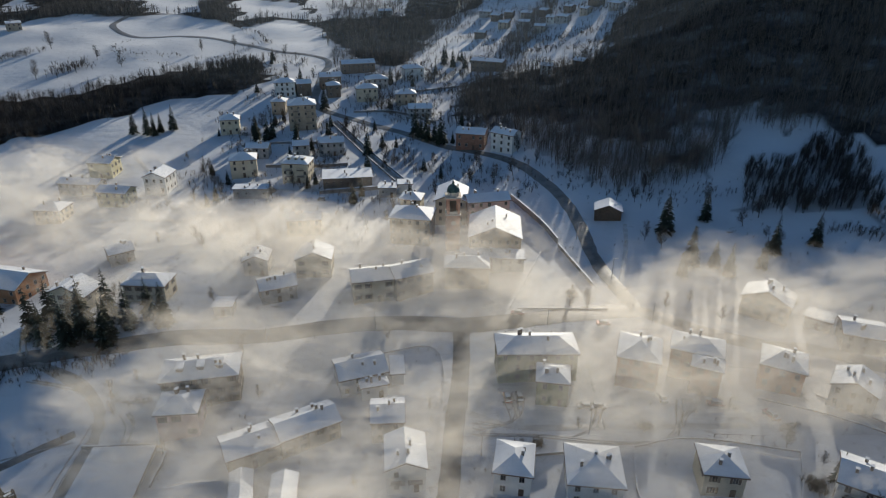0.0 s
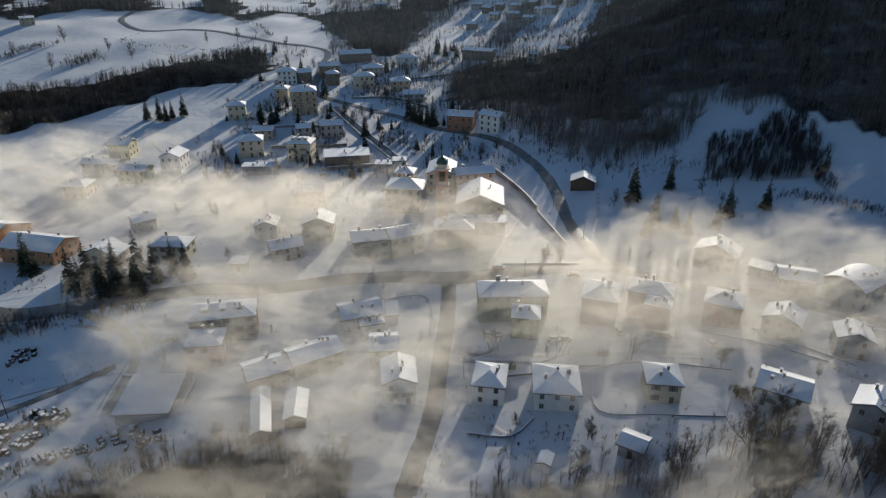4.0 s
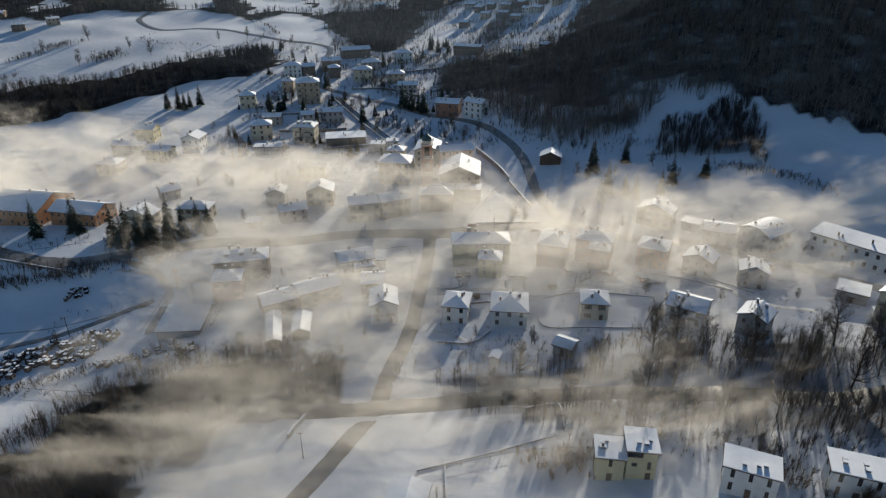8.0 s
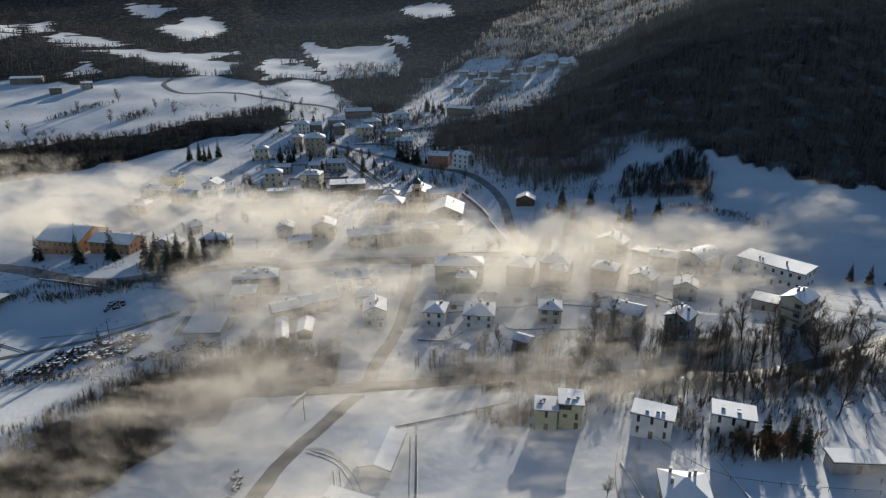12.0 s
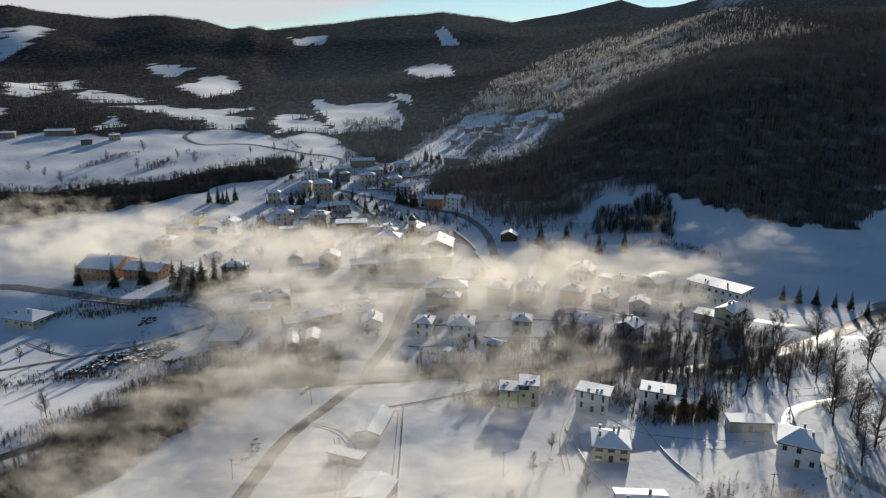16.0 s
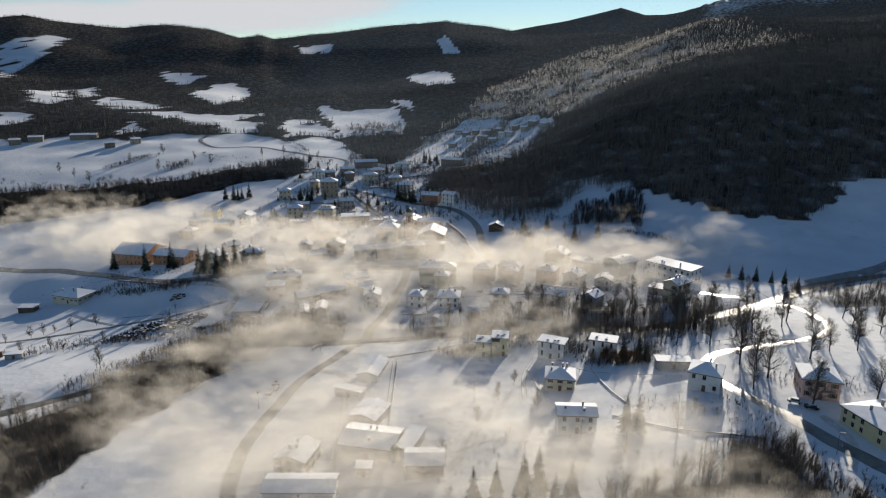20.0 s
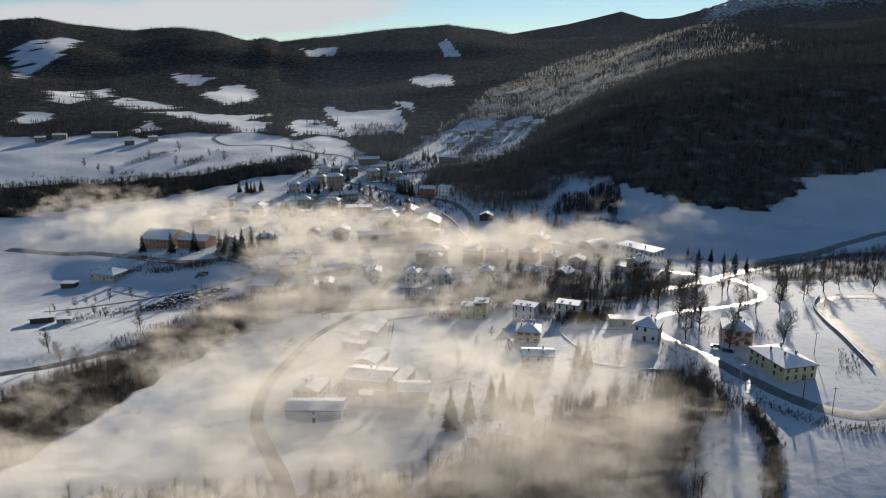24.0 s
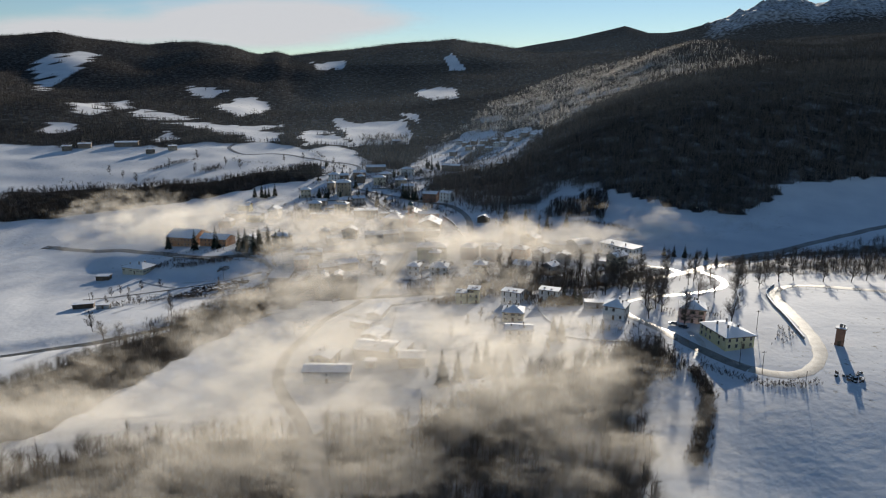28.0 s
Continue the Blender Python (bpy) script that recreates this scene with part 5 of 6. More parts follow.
def in_upper_gardens(n, rng):
    x, y = rng.uniform(-135, 45, n * 4), rng.uniform(105, 340, n * 4)
    keep = ~on_roads(x, y) & (wooded(x, y) < 0.3) & (waves(x, y, 34, 72) > 0.05)
    for hx, hy, hr in HOMES:
        keep &= np.hypot(x - hx, y - hy) > hr
    return x[keep][:n], y[keep][:n]


def on_upper_slope(n, rng):
    x, y = within(UPPER_SLOPE, on_roads)(n * 3, rng)
    keep = waves(x, y, 36, 57) + rng.normal(0, 0.3, len(x)) > 0.1
    for hx, hy, hr in HOMES:
        keep &= np.hypot(x - hx, y - hy) > hr
    return x[keep][:n], y[keep][:n]


tris = brooms(1500, on_upper_slope, 30, 1.0, 6.0, 0.008, 0.5, wood_rng)
tagged(new("shrubs", triangles("shrubs", tris, HAZED_WOODS)), "bare scrub and small trees on the slope below the hamlet", "shrubs", kind="stuff")
tris = brooms(2200, in_upper_gardens, 32, 1.0, 4.5, 0.008, 0.55, wood_rng)
tagged(new("shrubs", triangles("shrubs", tris, TWIG)), "dark bare shrubs and hedges between the upper houses", "shrubs", kind="stuff")
for px, py in zip(*in_upper_gardens(46, wood_rng)):
    plant("fir_tree", tree_rnd.choice(FIRS), float(px), float(py), tree_rnd.uniform(0.4, 0.85), "dark green snow-dusted fir tree", "fir tree", "firs of the village", tree_rnd)
tris = brooms(1500, in_gardens, 30, 0.5, 2.2, 0.011, 0.6, wood_rng)
tagged(new("shrubs", triangles("shrubs", tris, TWIG)), "small bare garden shrubs poking out of the snow", "shrubs", kind="stuff")
for px, py in zip(*in_upper_gardens(60, wood_rng)):
    plant("fruit_tree", tree_rnd.choice(BARE), float(px), float(py), tree_rnd.uniform(0.5, 0.9), "leafless garden tree between the upper houses", "tree", "garden trees", tree_rnd)
for px, py in zip(*in_gardens(70, wood_rng)):
    plant("fruit_tree", tree_rnd.choice(BARE), float(px), float(py), tree_rnd.uniform(0.35, 0.65), "small leafless garden tree standing in snow", "tree", "garden trees", tree_rnd)

# ---- walls, poles, cars and yards ----
def stone_wall(line, high, thick, label, snow=0.12):
    """A garden or retaining wall that follows the ground, with a cap of snow."""
    pts = resample([Vector(p) for p in line], 2.5)

    def strip(name, lo, hi, half, material):
        verts, faces = [], []
        for k, p in enumerate(pts):
            d = (pts[min(k + 1, len(pts) - 1)] - pts[max(k - 1, 0)]).normalized()
            n, z = Vector((-d.y, d.x)) * half, gz(p.x, p.y)
            verts += [(p.x - n.x, p.y - n.y, z + lo), (p.x + n.x, p.y + n.y, z + lo), (p.x + n.x, p.y + n.y, z + hi), (p.x - n.x, p.y - n.y, z + hi)]
        for k in range(len(pts) - 1):
            a = 4 * k
            for j in range(4):
                faces.append((a + j, a + (j + 1) % 4, a + 4 + (j + 1) % 4, a + 4 + j))
        faces += [(3, 2, 1, 0), tuple(range(len(verts) - 4, len(verts)))]
        return mesh_of(name, verts, faces, material)

    wall = tagged(new("garden_wall", strip("garden_wall", -1.0, high, thick / 2, WALLSTONE)), label, "wall", kind="structure")
    hang("snow_cap", strip("snow_cap", high + 0.003, high + snow, thick / 2 + 0.04, SNOW), wall, "strip of snow on the wall")


for line, high, thick in (
    ([(32, -29), (30, -46), (44, -49), (58, -51)], 0.32, 0.2), ([(58, -51), (63, -42), (67, -33)], 0.32, 0.2), ([(32, -29), (45, -27), (67, -33)], 0.32, 0.2),
    ([(17, 105), (26, 82), (30, 68)], 2.2, 0.5), ([(30, 66), (34, 52), (37, 41)], 1.2, 0.4), ([(-67.2, 212), (-47.2, 171), (-27.2, 131)], 0.8, 0.3), ([(-70.8, 210), (-50.8, 169), (-30.8, 129)], 0.8, 0.3),
    ([(172.6, -188), (176.5, -165), (180.6, -141), (186.4, -122), (197, -106.5)], 1.2, 0.5), ([(5, -31), (28, -30)], 0.7, 0.3), ([(-2, -52), (8, -54), (14, -48)], 0.6, 0.3),
    ([(20, -86), (28, -84), (28, -95)], 1.6, 0.4), ([(-36, -80), (-38, -90)], 1.4, 0.5), ([(-96, -22), (-76, -24), (-74, -36)], 1.0, 0.3), ([(26, -96), (10, -100), (-6, -104)], 0.3, 0.3),
    ([(72, -168), (88, -178), (110, -186)], 0.32, 0.2), ([(50, -128), (53, -150), (56, -160)], 0.32, 0.2), ([(72, -128), (74, -146), (78, -160)], 0.32, 0.2), ([(0, -100), (1, -128), (2, -160)], 0.32, 0.2), ([(80, -14), (98, -34)], 0.32, 0.2), ([(66, -14), (80, -22), (92, -32)], 0.32, 0.2),
    ([(10, 31), (24, 64)], 0.32, 0.2), ([(-62, 118), (-40, 121), (-24, 124)], 1.6, 0.4), ([(-110, 176), (-84, 180), (-62, 178)], 1.2, 0.4), ([(-60, 226), (-36, 224), (-14, 204)], 1.2, 0.4), ([(-30, 262), (0, 268), (28, 280)], 1.0, 0.4), ([(-92, 150), (-70, 148), (-54, 150)], 1.4, 0.4), ([(12, 30), (39, 28)], 0.32, 0.2), ([(-140, -1), (-175, 14)], 0.8, 0.3), ([(-30, 8), (-14, 12), (-10, -2), (-12, -28)], 0.32, 0.2)):
    stone_wall(line, high, thick, "low stone wall with a strip of snow along its top")


def pole(x, y, high, lamp=False, lean=0.0):
    ob = tagged(new("street_lamp" if lamp else "utility_pole"), "thin grey street lamp beside the road" if lamp else "dark wooden utility pole in the snow", "street lamp" if lamp else "utility pole", "street lamps" if lamp else "utility poles")
    ob.matrix_basis = pose(x, y, gz(x, y), 0, lean, 0)
    bm = bmesh.new()
    lathe(bm, [(0.14, -0.5), (0.12, 0.5), (0.09, high)], 8)
    part("post", bm, METAL if lamp else BARK, ob)
    if lamp:
        part("arm", boxes((-0.05, -0.05, high, 1.2, 0.05, high + 0.08)), METAL, ob)
        part("lamp_head", boxes((0.9, -0.12, high - 0.08, 1.5, 0.12, high - 0.003), bevel=0.03), METAL, ob)
    else:
        part("crossarm", boxes((-0.8, -0.06, high - 0.6, 0.8, 0.06, high - 0.48)), BARK, ob)
        for k in (-0.7, 0.0, 0.7):
            part("insulator", boxes((k - 0.05, -0.05, high - 0.477, k + 0.05, 0.05, high - 0.28), bevel=0.02), PALE, ob)


for px, py, high in ((-33, -97, 8), (145, -215, 9), (140, -207, 9), (159, -176, 8.5), (-120, -36, 8), (30, -150, 8), (-47, -140, 7), (43, -26, 7.5), (110, -104, 8), (60, -180, 7), (-190, -70, 7), (185, -100, 8), (92, -168, 7)):
    pole(px, py, high, lean=tree_rnd.uniform(-2, 2))
for px, py in ((23, -24.5), (-11, -12), (-2, -30), (-60, 14), (-30, 20), (20, 21), (50, 20), (37, 70), (44, 45), (25, 125), (125, -195), (155, -226)):
    pole(px, py, 6.5, True)


def car(x, y, rz, paint, label):
    ob = tagged(new("car"), label, "car", "parked cars")
    ob.matrix_basis = pose(x, y, gz(x, y) + 0.14, 0, 0, rz)
    part("body", boxes((-0.88, -2.1, 0.28, 0.88, 2.1, 0.82), bevel=0.14), paint, ob)
    bm = bmesh.new()
    lathe(bm, [(1.22, 0.82), (0.92, 1.38)], 4, math.pi / 4)
    bmesh.ops.scale(bm, vec=(0.86, 1.45, 1), verts=bm.verts)
    part("cabin", bm, GLASS, ob)
    part("roof_snow", boxes((-0.6, -1.0, 1.383, 0.6, 1.0, 1.5), bevel=0.05), SNOW, ob, "snow on the car roof")
    part("hood_snow", boxes((-0.75, -2.0, 0.823, 0.75, -1.45, 0.9), bevel=0.03), SNOW, ob)
    for sx in (-1, 1):
        for sy in (-1.3, 1.3):
            bm = bmesh.new()
            lathe(bm, [(0.32, -0.1), (0.32, 0.1)], 14)
            wheel = part("wheel", bm, RUBBER, ob)
            wheel.matrix_basis = pose(sx * 0.82, sy, 0.32, 0, 90, 0)


for k, (px, py, rz) in enumerate(((27, -15, 85), (24, -15, 80), (5.5, -11, 5), (8.5, -11, 3), (43, -13, 10), (55, -16, 80), (130, -172, 60), (127, -168, 60), (12, 27, 80), (-48, 128, 85), (-112, 192, 70), (66, -21, 20), (110, -18, 40), (-60, 112, 80), (36, 20, 85), (-88, -45, 20), (-84, -44, 15))):
    car(px, py, rz, PAINTS[k % 3], ("dark", "silver", "red")[k % 3] + " parked car with snow on its roof")


def heap_row(line, n, wide, label, size):
    """A row of junk: many small tilted lumps with snow on top."""
    xs, ys = along(line, wide)(n, wood_rng)
    bm, top = bmesh.new(), bmesh.new()
    r = random.Random(n)
    for x, y in zip(xs, ys):
        s = [r.uniform(0.4, 1.0) * size for _ in range(3)]
        m = pose(x, y, gz(x, y) + s[2] * 0.4, r.uniform(-8, 8), r.uniform(-8, 8), r.uniform(0, 180))
        bmesh.ops.create_cube(bm, size=1.0, matrix=m @ Matrix.Diagonal((s[0], s[1] * 1.5, s[2], 1)))
        bmesh.ops.create_cube(top, size=1.0, matrix=m @ Matrix.Translation((0, 0, s[2] / 2 + 0.07)) @ Matrix.Diagonal((s[0] * 0.7, s[1] * 0.9, 0.12, 1)))
    heap = tagged(new("scrap_heap"), label, "scrap heap", kind="stuff")
    part("scrap", bm, SCRAP, heap), part("snow", top, SNOW, heap)


SCRAP = surface("rusty_scrap", (0.03, 0.026, 0.022), (0.16, 0.11, 0.08), 0.8, 0.8, island=0.6)
heap_row([(-142, -58), (-125, -50), (-108, -44)], 120, 1.6, "rusty scrap and machines dusted with snow", 1.6)
heap_row([(-136, -48), (-118, -40), (-106, -36)], 70, 1.4, "dark vehicles and scrap dusted with snow", 1.8)
heap_row([(-104, -52), (-88, -47), (-76, -48)], 40, 1.2, "crates and scrap beside the garage deck", 1.4)
heap_row([(-130, -14), (-127, -12)], 26, 1.6, "brushwood heap under snow", 1.2)
heap_row([(-46, -119), (-45, -125), (-47, -130)], 20, 0.8, "stacked logs on the field edge", 1.0)
heap_row([(172, -219), (176, -222)], 24, 1.6, "heap of branches under snow by the bend", 1.0)


def silo(x, y):
    ob = tagged(new("silo"), "green metal feed silo beside the cowshed", "silo")
    ob.matrix_basis = pose(x, y, gz(x, y))
    bm = bmesh.new()
    lathe(bm, [(0.5, 1.4), (1.2, 2.4), (1.2, 6.2), (0.4, 7.0)], 16)
    part("tank", bm, SILO, ob)
    for k in range(4):
        a = math.tau * (k + 0.5) / 4
        part("leg", boxes((math.cos(a) - 0.06, math.sin(a) - 0.06, -0.6, math.cos(a) + 0.06, math.sin(a) + 0.06, 2.6)), METAL, ob)


silo(6.0, -184.0)


def monument(x, y):
    ob = tagged(new("monument"), "small grey stone memorial on a snowy square", "monument")
    ob.matrix_basis = pose(x, y, gz(x, y))
    part("step", boxes((-1.8, -1.8, -0.5, 1.8, 1.8, 0.3), bevel=0.04), WALLSTONE, ob)
    part("plinth", boxes((-0.8, -0.8, 0.302, 0.8, 0.8, 1.9), bevel=0.05), WALLSTONE, ob)
    bm = bmesh.new()
    lathe(bm, [(0.45, 1.903), (0.38, 2.6), (0.5, 3.2), (0.22, 3.6)], 10)
    part("figure_stone", bm, SLATE, ob)


monument(30, 37)


def post_fence(line, step, label):
    pts = resample([Vector(p) for p in line], step)
    ob = tagged(new("fence"), label, "fence", "fences")
    post = bpy.data.meshes.new("post")
    bm = boxes((-0.05, -0.05, -0.3, 0.05, 0.05, 1.15))
    bm.to_mesh(post), bm.free()
    post.materials.append(BARK)
    for p in pts:
        hang("post", post, ob, at=pose(p.x, p.y, gz(p.x, p.y)))
    for k, (a, b) in enumerate(zip(pts, pts[1:])):
        va, vb = Vector((a.x, a.y, gz(a.x, a.y) + 0.95)), Vector((b.x, b.y, gz(b.x, b.y) + 0.95))
        d = vb - va
        rail = part("rail", boxes((-d.length / 2, -0.03, -0.04, d.length / 2, 0.03, 0.04)), BARK, ob)
        rail.matrix_basis = Matrix.Translation((va + vb) / 2) @ d.to_track_quat("X", "Z").to_matrix().to_4x4()


post_fence([(-161, -54), (-130, -60), (-90, -68)], 4.0, "dark post and rail fence beside the orchard")
post_fence([(-190, 14), (-160, 17), (-138, 20)], 4.0, "dark fence along the school yard")
post_fence([(109, -126), (116, -117), (134, -116), (150, -119)], 4.0, "dark guard rail along the icy road")
post_fence([(60, -118), (68, -134), (78, -140), (100, -146)], 4.0, "dark garden fence in the snow")
post_fence([(176, -60), (166, -46), (150, -34)], 4.0, "dark guard rail above the river")
post_fence([(20.8, -182), (30.3, -178.4), (39.1, -175.4)], 3.0, "thin dark fence round the farm orchard")
post_fence([(50.5, -27.2), (56, -27.8), (60.8, -28.6)], 2.5, "dark garden fence beside the brick houses")
post_fence([(27.8, 2.4), (27.0, -15.4), (26.9, -23)], 2.5, "dark garden fence between two houses")
post_fence([(-6, -105), (20, -101), (44, -104)], 3.0, "thin fence along the field by the river")
post_fence([(190, -124), (206, -114), (232, -122)], 4.0, "dark fence round the snowy field")

# worn tracks in the snow
for line, w in (([(-6, -14), (4, -20), (14, -22), (30, -22), (60, -24)], 2.6), ([(62, -24), (58, -14), (57, -8)], 2.4), ([(8, -22), (7, -14), (6, -9)], 2.2), ([(-3, -46), (4, -50), (8, -56), (2, -60)], 2.2), ([(40, 24), (52, 60), (56, 78)], 2.0),
               ([(125, -202), (132, -190), (131, -176)], 3.0), ([(-36, -110), (-24, -112), (-16, -122)], 2.4), ([(-12, -150), (-13, -170), (-12, -186)], 3.0), ([(-40, -190), (-28, -186), (-8, -184)], 2.6), ([(57, -118), (52, -134), (54, -152)], 2.6), ([(86, -20), (96, -40), (110, -48)], 3.0), ([(-112, 96), (-140, 100), (-185, 92), (-215, 120)], 2.6), ([(-160, 168), (-140, 140), (-120, 108)], 2.4), ([(-100, 128), (-70, 122), (-40, 122)], 2.6)):
    ribbon("track", line, w, 0.07, TRACK, "packed snow track with tyre marks", "track", 0.25)


# pairs of tyre marks in the yards and lanes
for line in ([(5.1, -11.3), (6.5, -18.1), (2.8, -20.3), (-2.7, -18.8)], [(8.9, -11), (6.9, -18.1), (-0.5, -21.4), (-2.8, -20.6)], [(-2.9, -22.8), (10.1, -24.3), (24.9, -27), (36.9, -27.5), (43.1, -24.2), (47.4, -13.1)], [(44.2, -23.4), (46.6, -19.5), (49.3, -17.2)], [(17.5, -26), (24.4, -22.3), (27.6, -14.7)],
             [(-118.6, -1.7), (-108.1, -3.8), (-99.7, -6.3), (-96.5, -11.2), (-96.5, -15.6), (-96.7, -25.2), (-96.4, -34.7)], [(-90.5, -11.6), (-87.1, -15.7), (-86.2, -22.8), (-85.1, -28.2)], [(-135.8, 27.5), (-127.3, 11.1), (-121.3, 5)], [(-13.7, -156), (-13.9, -169), (-14, -178.5)], [(-0.9, -109), (0.1, -137), (0.3, -155)],
             [(-183, -22), (-167, -33), (-150, -41.5)], [(52, -120.7), (48, -135), (47, -150)], [(-20, -121), (-16, -140), (-14, -156)], [(-150, -31), (-130, -30), (-112, -24), (-100, -20)], [(-29, -112), (-20, -118), (-14, -128), (-12, -136)]):
    for shift in (-0.75, 0.75):
        ribbon("tyre_mark", [(x + shift, y + shift * 0.3) for x, y in line], 0.5, 0.13, RUT, "dark tyre mark pressed into the snow", "tyre mark", 0.12)


# ---- mist: thin sheets one above the other over the valley floor ----
BANKS = [(-30, 12, 66, 26, 0.84), (25, -22, 60, 22, 0.8), (118, -40, 48, 18, 0.55), (-170, 112, 90, 30, 0.45), (-110, 64, 55, 26, 0.38), (-260, 150, 100, 36, 0.62), (140, 14, 60, 15, 0.6), (75, 6, 55, 16, 0.7), (-58, -62, 44, 22, 0.45),
         (-140, -205, 80, 45, 0.2), (-10, -165, 85, 42, 0.86), (-100, -130, 40, 36, 0.29), (-10, -268, 115, 32, 0.95), (-60, -42, 40, 24, 0.6), (10, -92, 60, 18, 0.68), (50, -222, 45, 26, 0.8), (-10, 50, 60, 16, 0.5), (215, 36, 60, 18, 0.5), (-150, -280, 90, 40, 0.5), (-60, 75, 45, 22, 0.3), (-225, 62, 70, 26, 0.75), (-140, 18, 40, 14, 0.15)]


def mist_material(name):
    m = bpy.data.materials.new(name)
    m.use_nodes = True
    t = m.node_tree
    n, l = t.nodes, t.links
    n.remove(n["Principled BSDF"])
    tc, at = n.new("ShaderNodeTexCoord"), n.new("ShaderNodeAttribute")
    at.attribute_name = "bank"
    stretch = n.new("ShaderNodeMapping")
    stretch.inputs["Scale"].default_value = (0.8, 1.0, 1.5)
    stretch.inputs["Rotation"].default_value = (0, 0, radians(-20))
    l.new(tc.outputs["Object"], stretch.inputs["Vector"])
    noise_node = n.new("ShaderNodeTexNoise")
    noise_node.inputs["Scale"].default_value, noise_node.inputs["Detail"].default_value, noise_node.inputs["Roughness"].default_value = 0.034, 8, 0.64
    l.new(stretch.outputs[0], noise_node.inputs["Vector"])
    a = n.new("ShaderNodeMath")
    a.operation = "MULTIPLY_ADD"
    a.inputs[1].default_value = 2.8
    l.new(noise_node.outputs[0], a.inputs[0])
    l.new(at.outputs["Fac"], a.inputs[2])
    r = n.new("ShaderNodeMapRange")
    r.interpolation_type = "SMOOTHSTEP"
    lo = 1.72
    r.inputs["From Min"].default_value, r.inputs["From Max"].default_value = lo, lo + 0.6
    r.inputs["To Min"].default_value, r.inputs["To Max"].default_value = 0.0, MIST
    l.new(a.outputs[0], r.inputs["Value"])
    edge = n.new("ShaderNodeMath")
    edge.operation, edge.use_clamp = "MULTIPLY", True
    gate = n.new("ShaderNodeMapRange")
    gate.inputs["From Min"].default_value, gate.inputs["From Max"].default_value = 0.02, 0.3
    l.new(at.outputs["Fac"], gate.inputs["Value"])
    l.new(r.outputs[0], edge.inputs[0]), l.new(gate.outputs[0], edge.inputs[1])
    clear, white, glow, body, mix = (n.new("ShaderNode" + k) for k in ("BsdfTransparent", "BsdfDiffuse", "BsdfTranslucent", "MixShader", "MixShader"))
    # white mist, with the warmth of the low sun put into its colour
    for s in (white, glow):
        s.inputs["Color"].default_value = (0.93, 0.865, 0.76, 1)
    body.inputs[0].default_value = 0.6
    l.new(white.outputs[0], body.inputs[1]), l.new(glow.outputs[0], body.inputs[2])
    l.new(edge.outputs[0], mix.inputs[0]), l.new(clear.outputs[0], mix.inputs[1]), l.new(body.outputs[0], mix.inputs[2])
    l.new(mix.outputs[0], n["Material Output"].inputs["Surface"])
    return m


def banks(x, y):
    b = np.zeros(np.shape(x))
    for bx, by, rx, ry, s in BANKS:
        b = b + s * np.exp(-0.5 * (((x - bx) / rx) ** 2 + ((y - by) / ry) ** 2))
    return np.minimum(b, 0.95)


def mist_mesh(X, Y, Z, bank, material):
    """A sheet of mist that is cut away where there is none."""
    ids = np.arange(X.size).reshape(X.shape)
    q = np.stack([ids[:-1, :-1], ids[:-1, 1:], ids[1:, 1:], ids[1:, :-1]], -1).reshape(-1, 4)
    q = q[bank.ravel()[q].max(1) > 0.02]
    me = bpy.data.meshes.new("mist")
    me.from_pydata(np.stack([X, Y, Z], -1).reshape(-1, 3).tolist(), [], q.tolist())
    me.polygons.foreach_set("use_smooth", np.ones(len(q), bool))
    me.attributes.new("bank", "FLOAT", "POINT").data.foreach_set("value", bank.astype(np.float32).ravel())
    me.materials.append(material)
    return me


def soft_ground(X, Y):
    return sum(basin(X + dx, Y + dy) for dx in (-30, 0, 30) for dy in (-30, 0, 30)) / 9


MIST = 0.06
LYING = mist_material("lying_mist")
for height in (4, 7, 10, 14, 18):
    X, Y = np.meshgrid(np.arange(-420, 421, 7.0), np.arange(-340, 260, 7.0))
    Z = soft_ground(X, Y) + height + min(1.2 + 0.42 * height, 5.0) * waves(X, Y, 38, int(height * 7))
    tagged(new("mist", mist_mesh(X, Y, Z, banks(X, Y) - 0.022 * height, LYING)), "thin morning mist, tinted warm for sunlight, drifting over the village", "mist", "mist banks", kind="stuff")
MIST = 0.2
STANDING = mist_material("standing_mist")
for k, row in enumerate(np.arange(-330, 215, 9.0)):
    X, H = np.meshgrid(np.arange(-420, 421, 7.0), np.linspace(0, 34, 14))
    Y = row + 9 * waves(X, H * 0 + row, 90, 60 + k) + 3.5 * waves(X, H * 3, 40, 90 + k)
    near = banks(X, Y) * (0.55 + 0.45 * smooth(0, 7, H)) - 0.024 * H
    tagged(new("mist", mist_mesh(X, Y, soft_ground(X, Y) - 1.5 + H, near, STANDING)), "billowing mist, tinted warm for sunlight, standing over the snowy valley", "mist", "mist banks", kind="stuff")


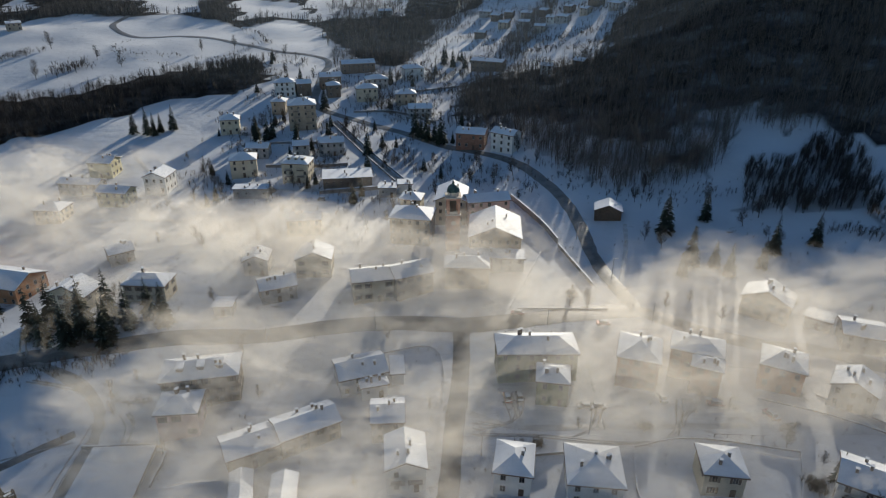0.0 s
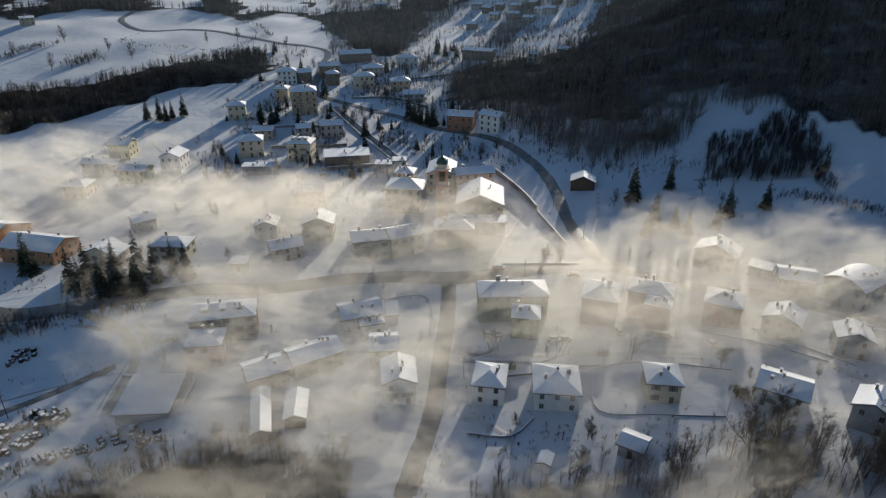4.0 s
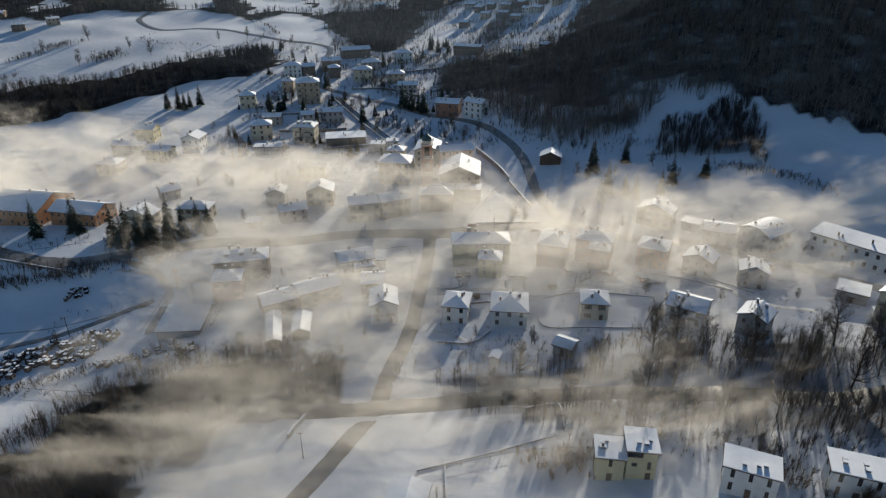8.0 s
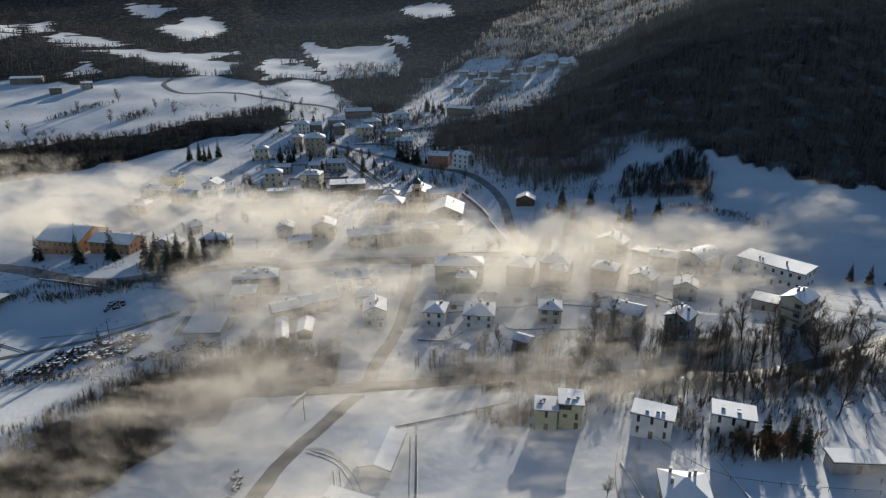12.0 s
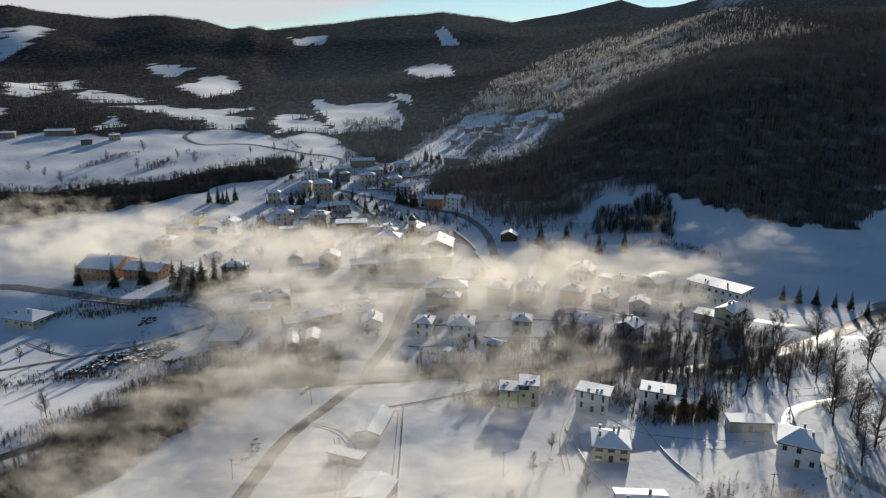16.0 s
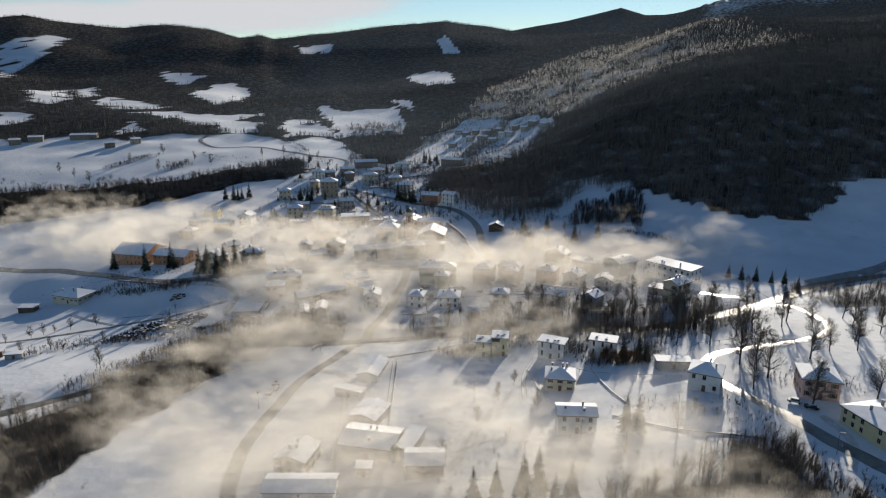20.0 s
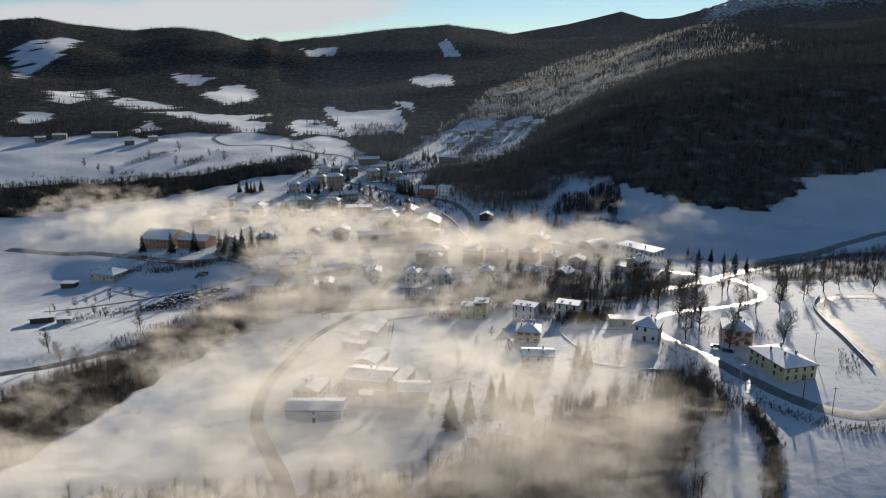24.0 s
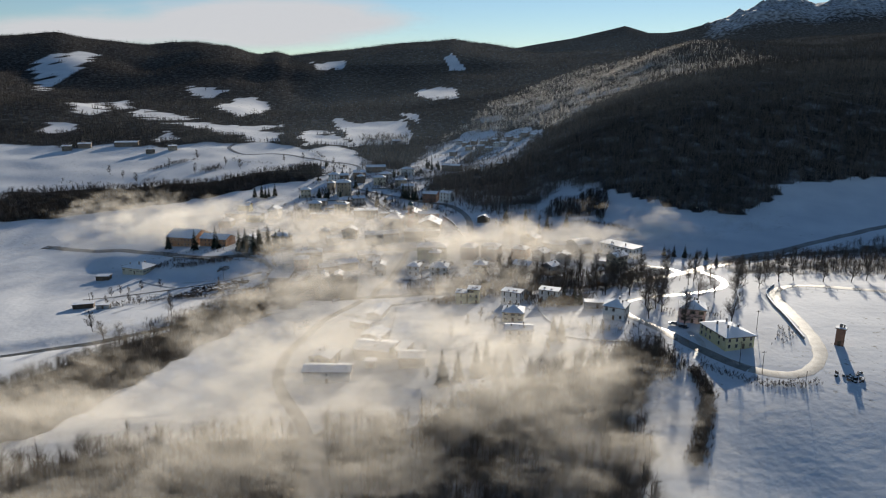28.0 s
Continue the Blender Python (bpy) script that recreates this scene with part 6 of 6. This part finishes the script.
# ---- haze in the upper valley: sheets with scattered blue light in their colour ----
def haze_material():
    m = bpy.data.materials.new("valley_haze")
    m.use_nodes = True
    n, l = m.node_tree.nodes, m.node_tree.links
    n.remove(n["Principled BSDF"])
    at, tc, nz, mul = n.new("ShaderNodeAttribute"), n.new("ShaderNodeTexCoord"), n.new("ShaderNodeTexNoise"), n.new("ShaderNodeMath")
    at.attribute_name = "bank"
    nz.inputs["Scale"].default_value, nz.inputs["Detail"].default_value = 0.008, 3
    mul.operation = "MULTIPLY"
    l.new(tc.outputs["Object"], nz.inputs["Vector"]), l.new(nz.outputs[0], mul.inputs[0]), l.new(at.outputs["Fac"], mul.inputs[1])
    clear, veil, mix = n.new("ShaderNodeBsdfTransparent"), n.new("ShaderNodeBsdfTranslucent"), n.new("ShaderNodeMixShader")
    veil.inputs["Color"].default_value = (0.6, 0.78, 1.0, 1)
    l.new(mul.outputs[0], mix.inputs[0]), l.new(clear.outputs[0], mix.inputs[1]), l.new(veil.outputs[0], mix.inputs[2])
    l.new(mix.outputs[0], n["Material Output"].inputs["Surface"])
    return m


HAZE = haze_material()
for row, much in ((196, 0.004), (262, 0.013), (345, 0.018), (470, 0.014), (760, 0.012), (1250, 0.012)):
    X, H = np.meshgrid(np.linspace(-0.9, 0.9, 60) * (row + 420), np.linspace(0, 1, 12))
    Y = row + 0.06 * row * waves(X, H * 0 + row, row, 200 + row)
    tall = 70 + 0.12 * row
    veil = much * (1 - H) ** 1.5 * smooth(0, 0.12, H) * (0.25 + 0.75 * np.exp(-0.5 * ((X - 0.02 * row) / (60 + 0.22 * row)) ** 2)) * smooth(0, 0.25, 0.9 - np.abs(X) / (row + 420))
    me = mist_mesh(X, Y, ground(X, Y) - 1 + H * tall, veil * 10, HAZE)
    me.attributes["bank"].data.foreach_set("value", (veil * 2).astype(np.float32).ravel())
    tagged(new("haze", me), "faint haze sheet with scattered blue light in its colour", "haze", "mist banks", kind="stuff")


# ---- high cloud, far behind the mountains ----
def cloud_sheet():
    m = bpy.data.materials.new("cloud")
    m.use_nodes = True
    n, l = m.node_tree.nodes, m.node_tree.links
    n.remove(n["Principled BSDF"])
    tc, mp, nz = n.new("ShaderNodeTexCoord"), n.new("ShaderNodeMapping"), n.new("ShaderNodeTexNoise")
    at = n.new("ShaderNodeAttribute")
    at.attribute_name = "bank"
    mp.inputs["Scale"].default_value = (0.0012, 0.0012, 0.006)
    nz.inputs["Scale"].default_value, nz.inputs["Detail"].default_value = 1.0, 7
    l.new(tc.outputs["Object"], mp.inputs["Vector"]), l.new(mp.outputs[0], nz.inputs["Vector"])
    add, r = n.new("ShaderNodeMath"), n.new("ShaderNodeMapRange")
    l.new(nz.outputs[0], add.inputs[0]), l.new(at.outputs["Fac"], add.inputs[1])
    r.interpolation_type = "SMOOTHSTEP"
    r.inputs["From Min"].default_value, r.inputs["From Max"].default_value, r.inputs["To Max"].default_value = 0.9, 1.3, 0.95
    l.new(add.outputs[0], r.inputs["Value"])
    clear, glow, mix = n.new("ShaderNodeBsdfTransparent"), n.new("ShaderNodeEmission"), n.new("ShaderNodeMixShader")
    glow.inputs["Color"].default_value, glow.inputs["Strength"].default_value = (0.97, 0.97, 1.0, 1), 0.46
    l.new(r.outputs[0], mix.inputs[0]), l.new(clear.outputs[0], mix.inputs[1]), l.new(glow.outputs[0], mix.inputs[2])
    l.new(mix.outputs[0], n["Material Output"].inputs["Surface"])
    xs, zs = np.linspace(-3200, 1200, 60), np.linspace(100, 1200, 30)
    X, Z = np.meshgrid(xs, zs)
    bank = 0.95 * np.exp(-0.5 * (((X + 1050) / 560) ** 2 + ((Z - 430) / 110) ** 2)) + 0.9 * np.exp(-0.5 * (((X + 2500) / 500) ** 2 + ((Z - 400) / 70) ** 2)) + 0.5 * np.exp(-0.5 * (((X + 1700) / 900) ** 2 + ((Z - 560) / 90) ** 2))
    ids = np.arange(X.size).reshape(X.shape)
    q = np.stack([ids[:-1, :-1], ids[:-1, 1:], ids[1:, 1:], ids[1:, :-1]], -1).reshape(-1, 4)
    me = bpy.data.meshes.new("backdrop")
    me.from_pydata(np.stack([X, 0 * X + 3640, Z], -1).reshape(-1, 3).tolist(), [], q.tolist())
    me.attributes.new("bank", "FLOAT", "POINT").data.foreach_set("value", bank.astype(np.float32).ravel())
    me.materials.append(m)
    return me


tagged(new("backdrop", cloud_sheet()), "thin white cloud bank above the mountains", "cloud", kind="structure")
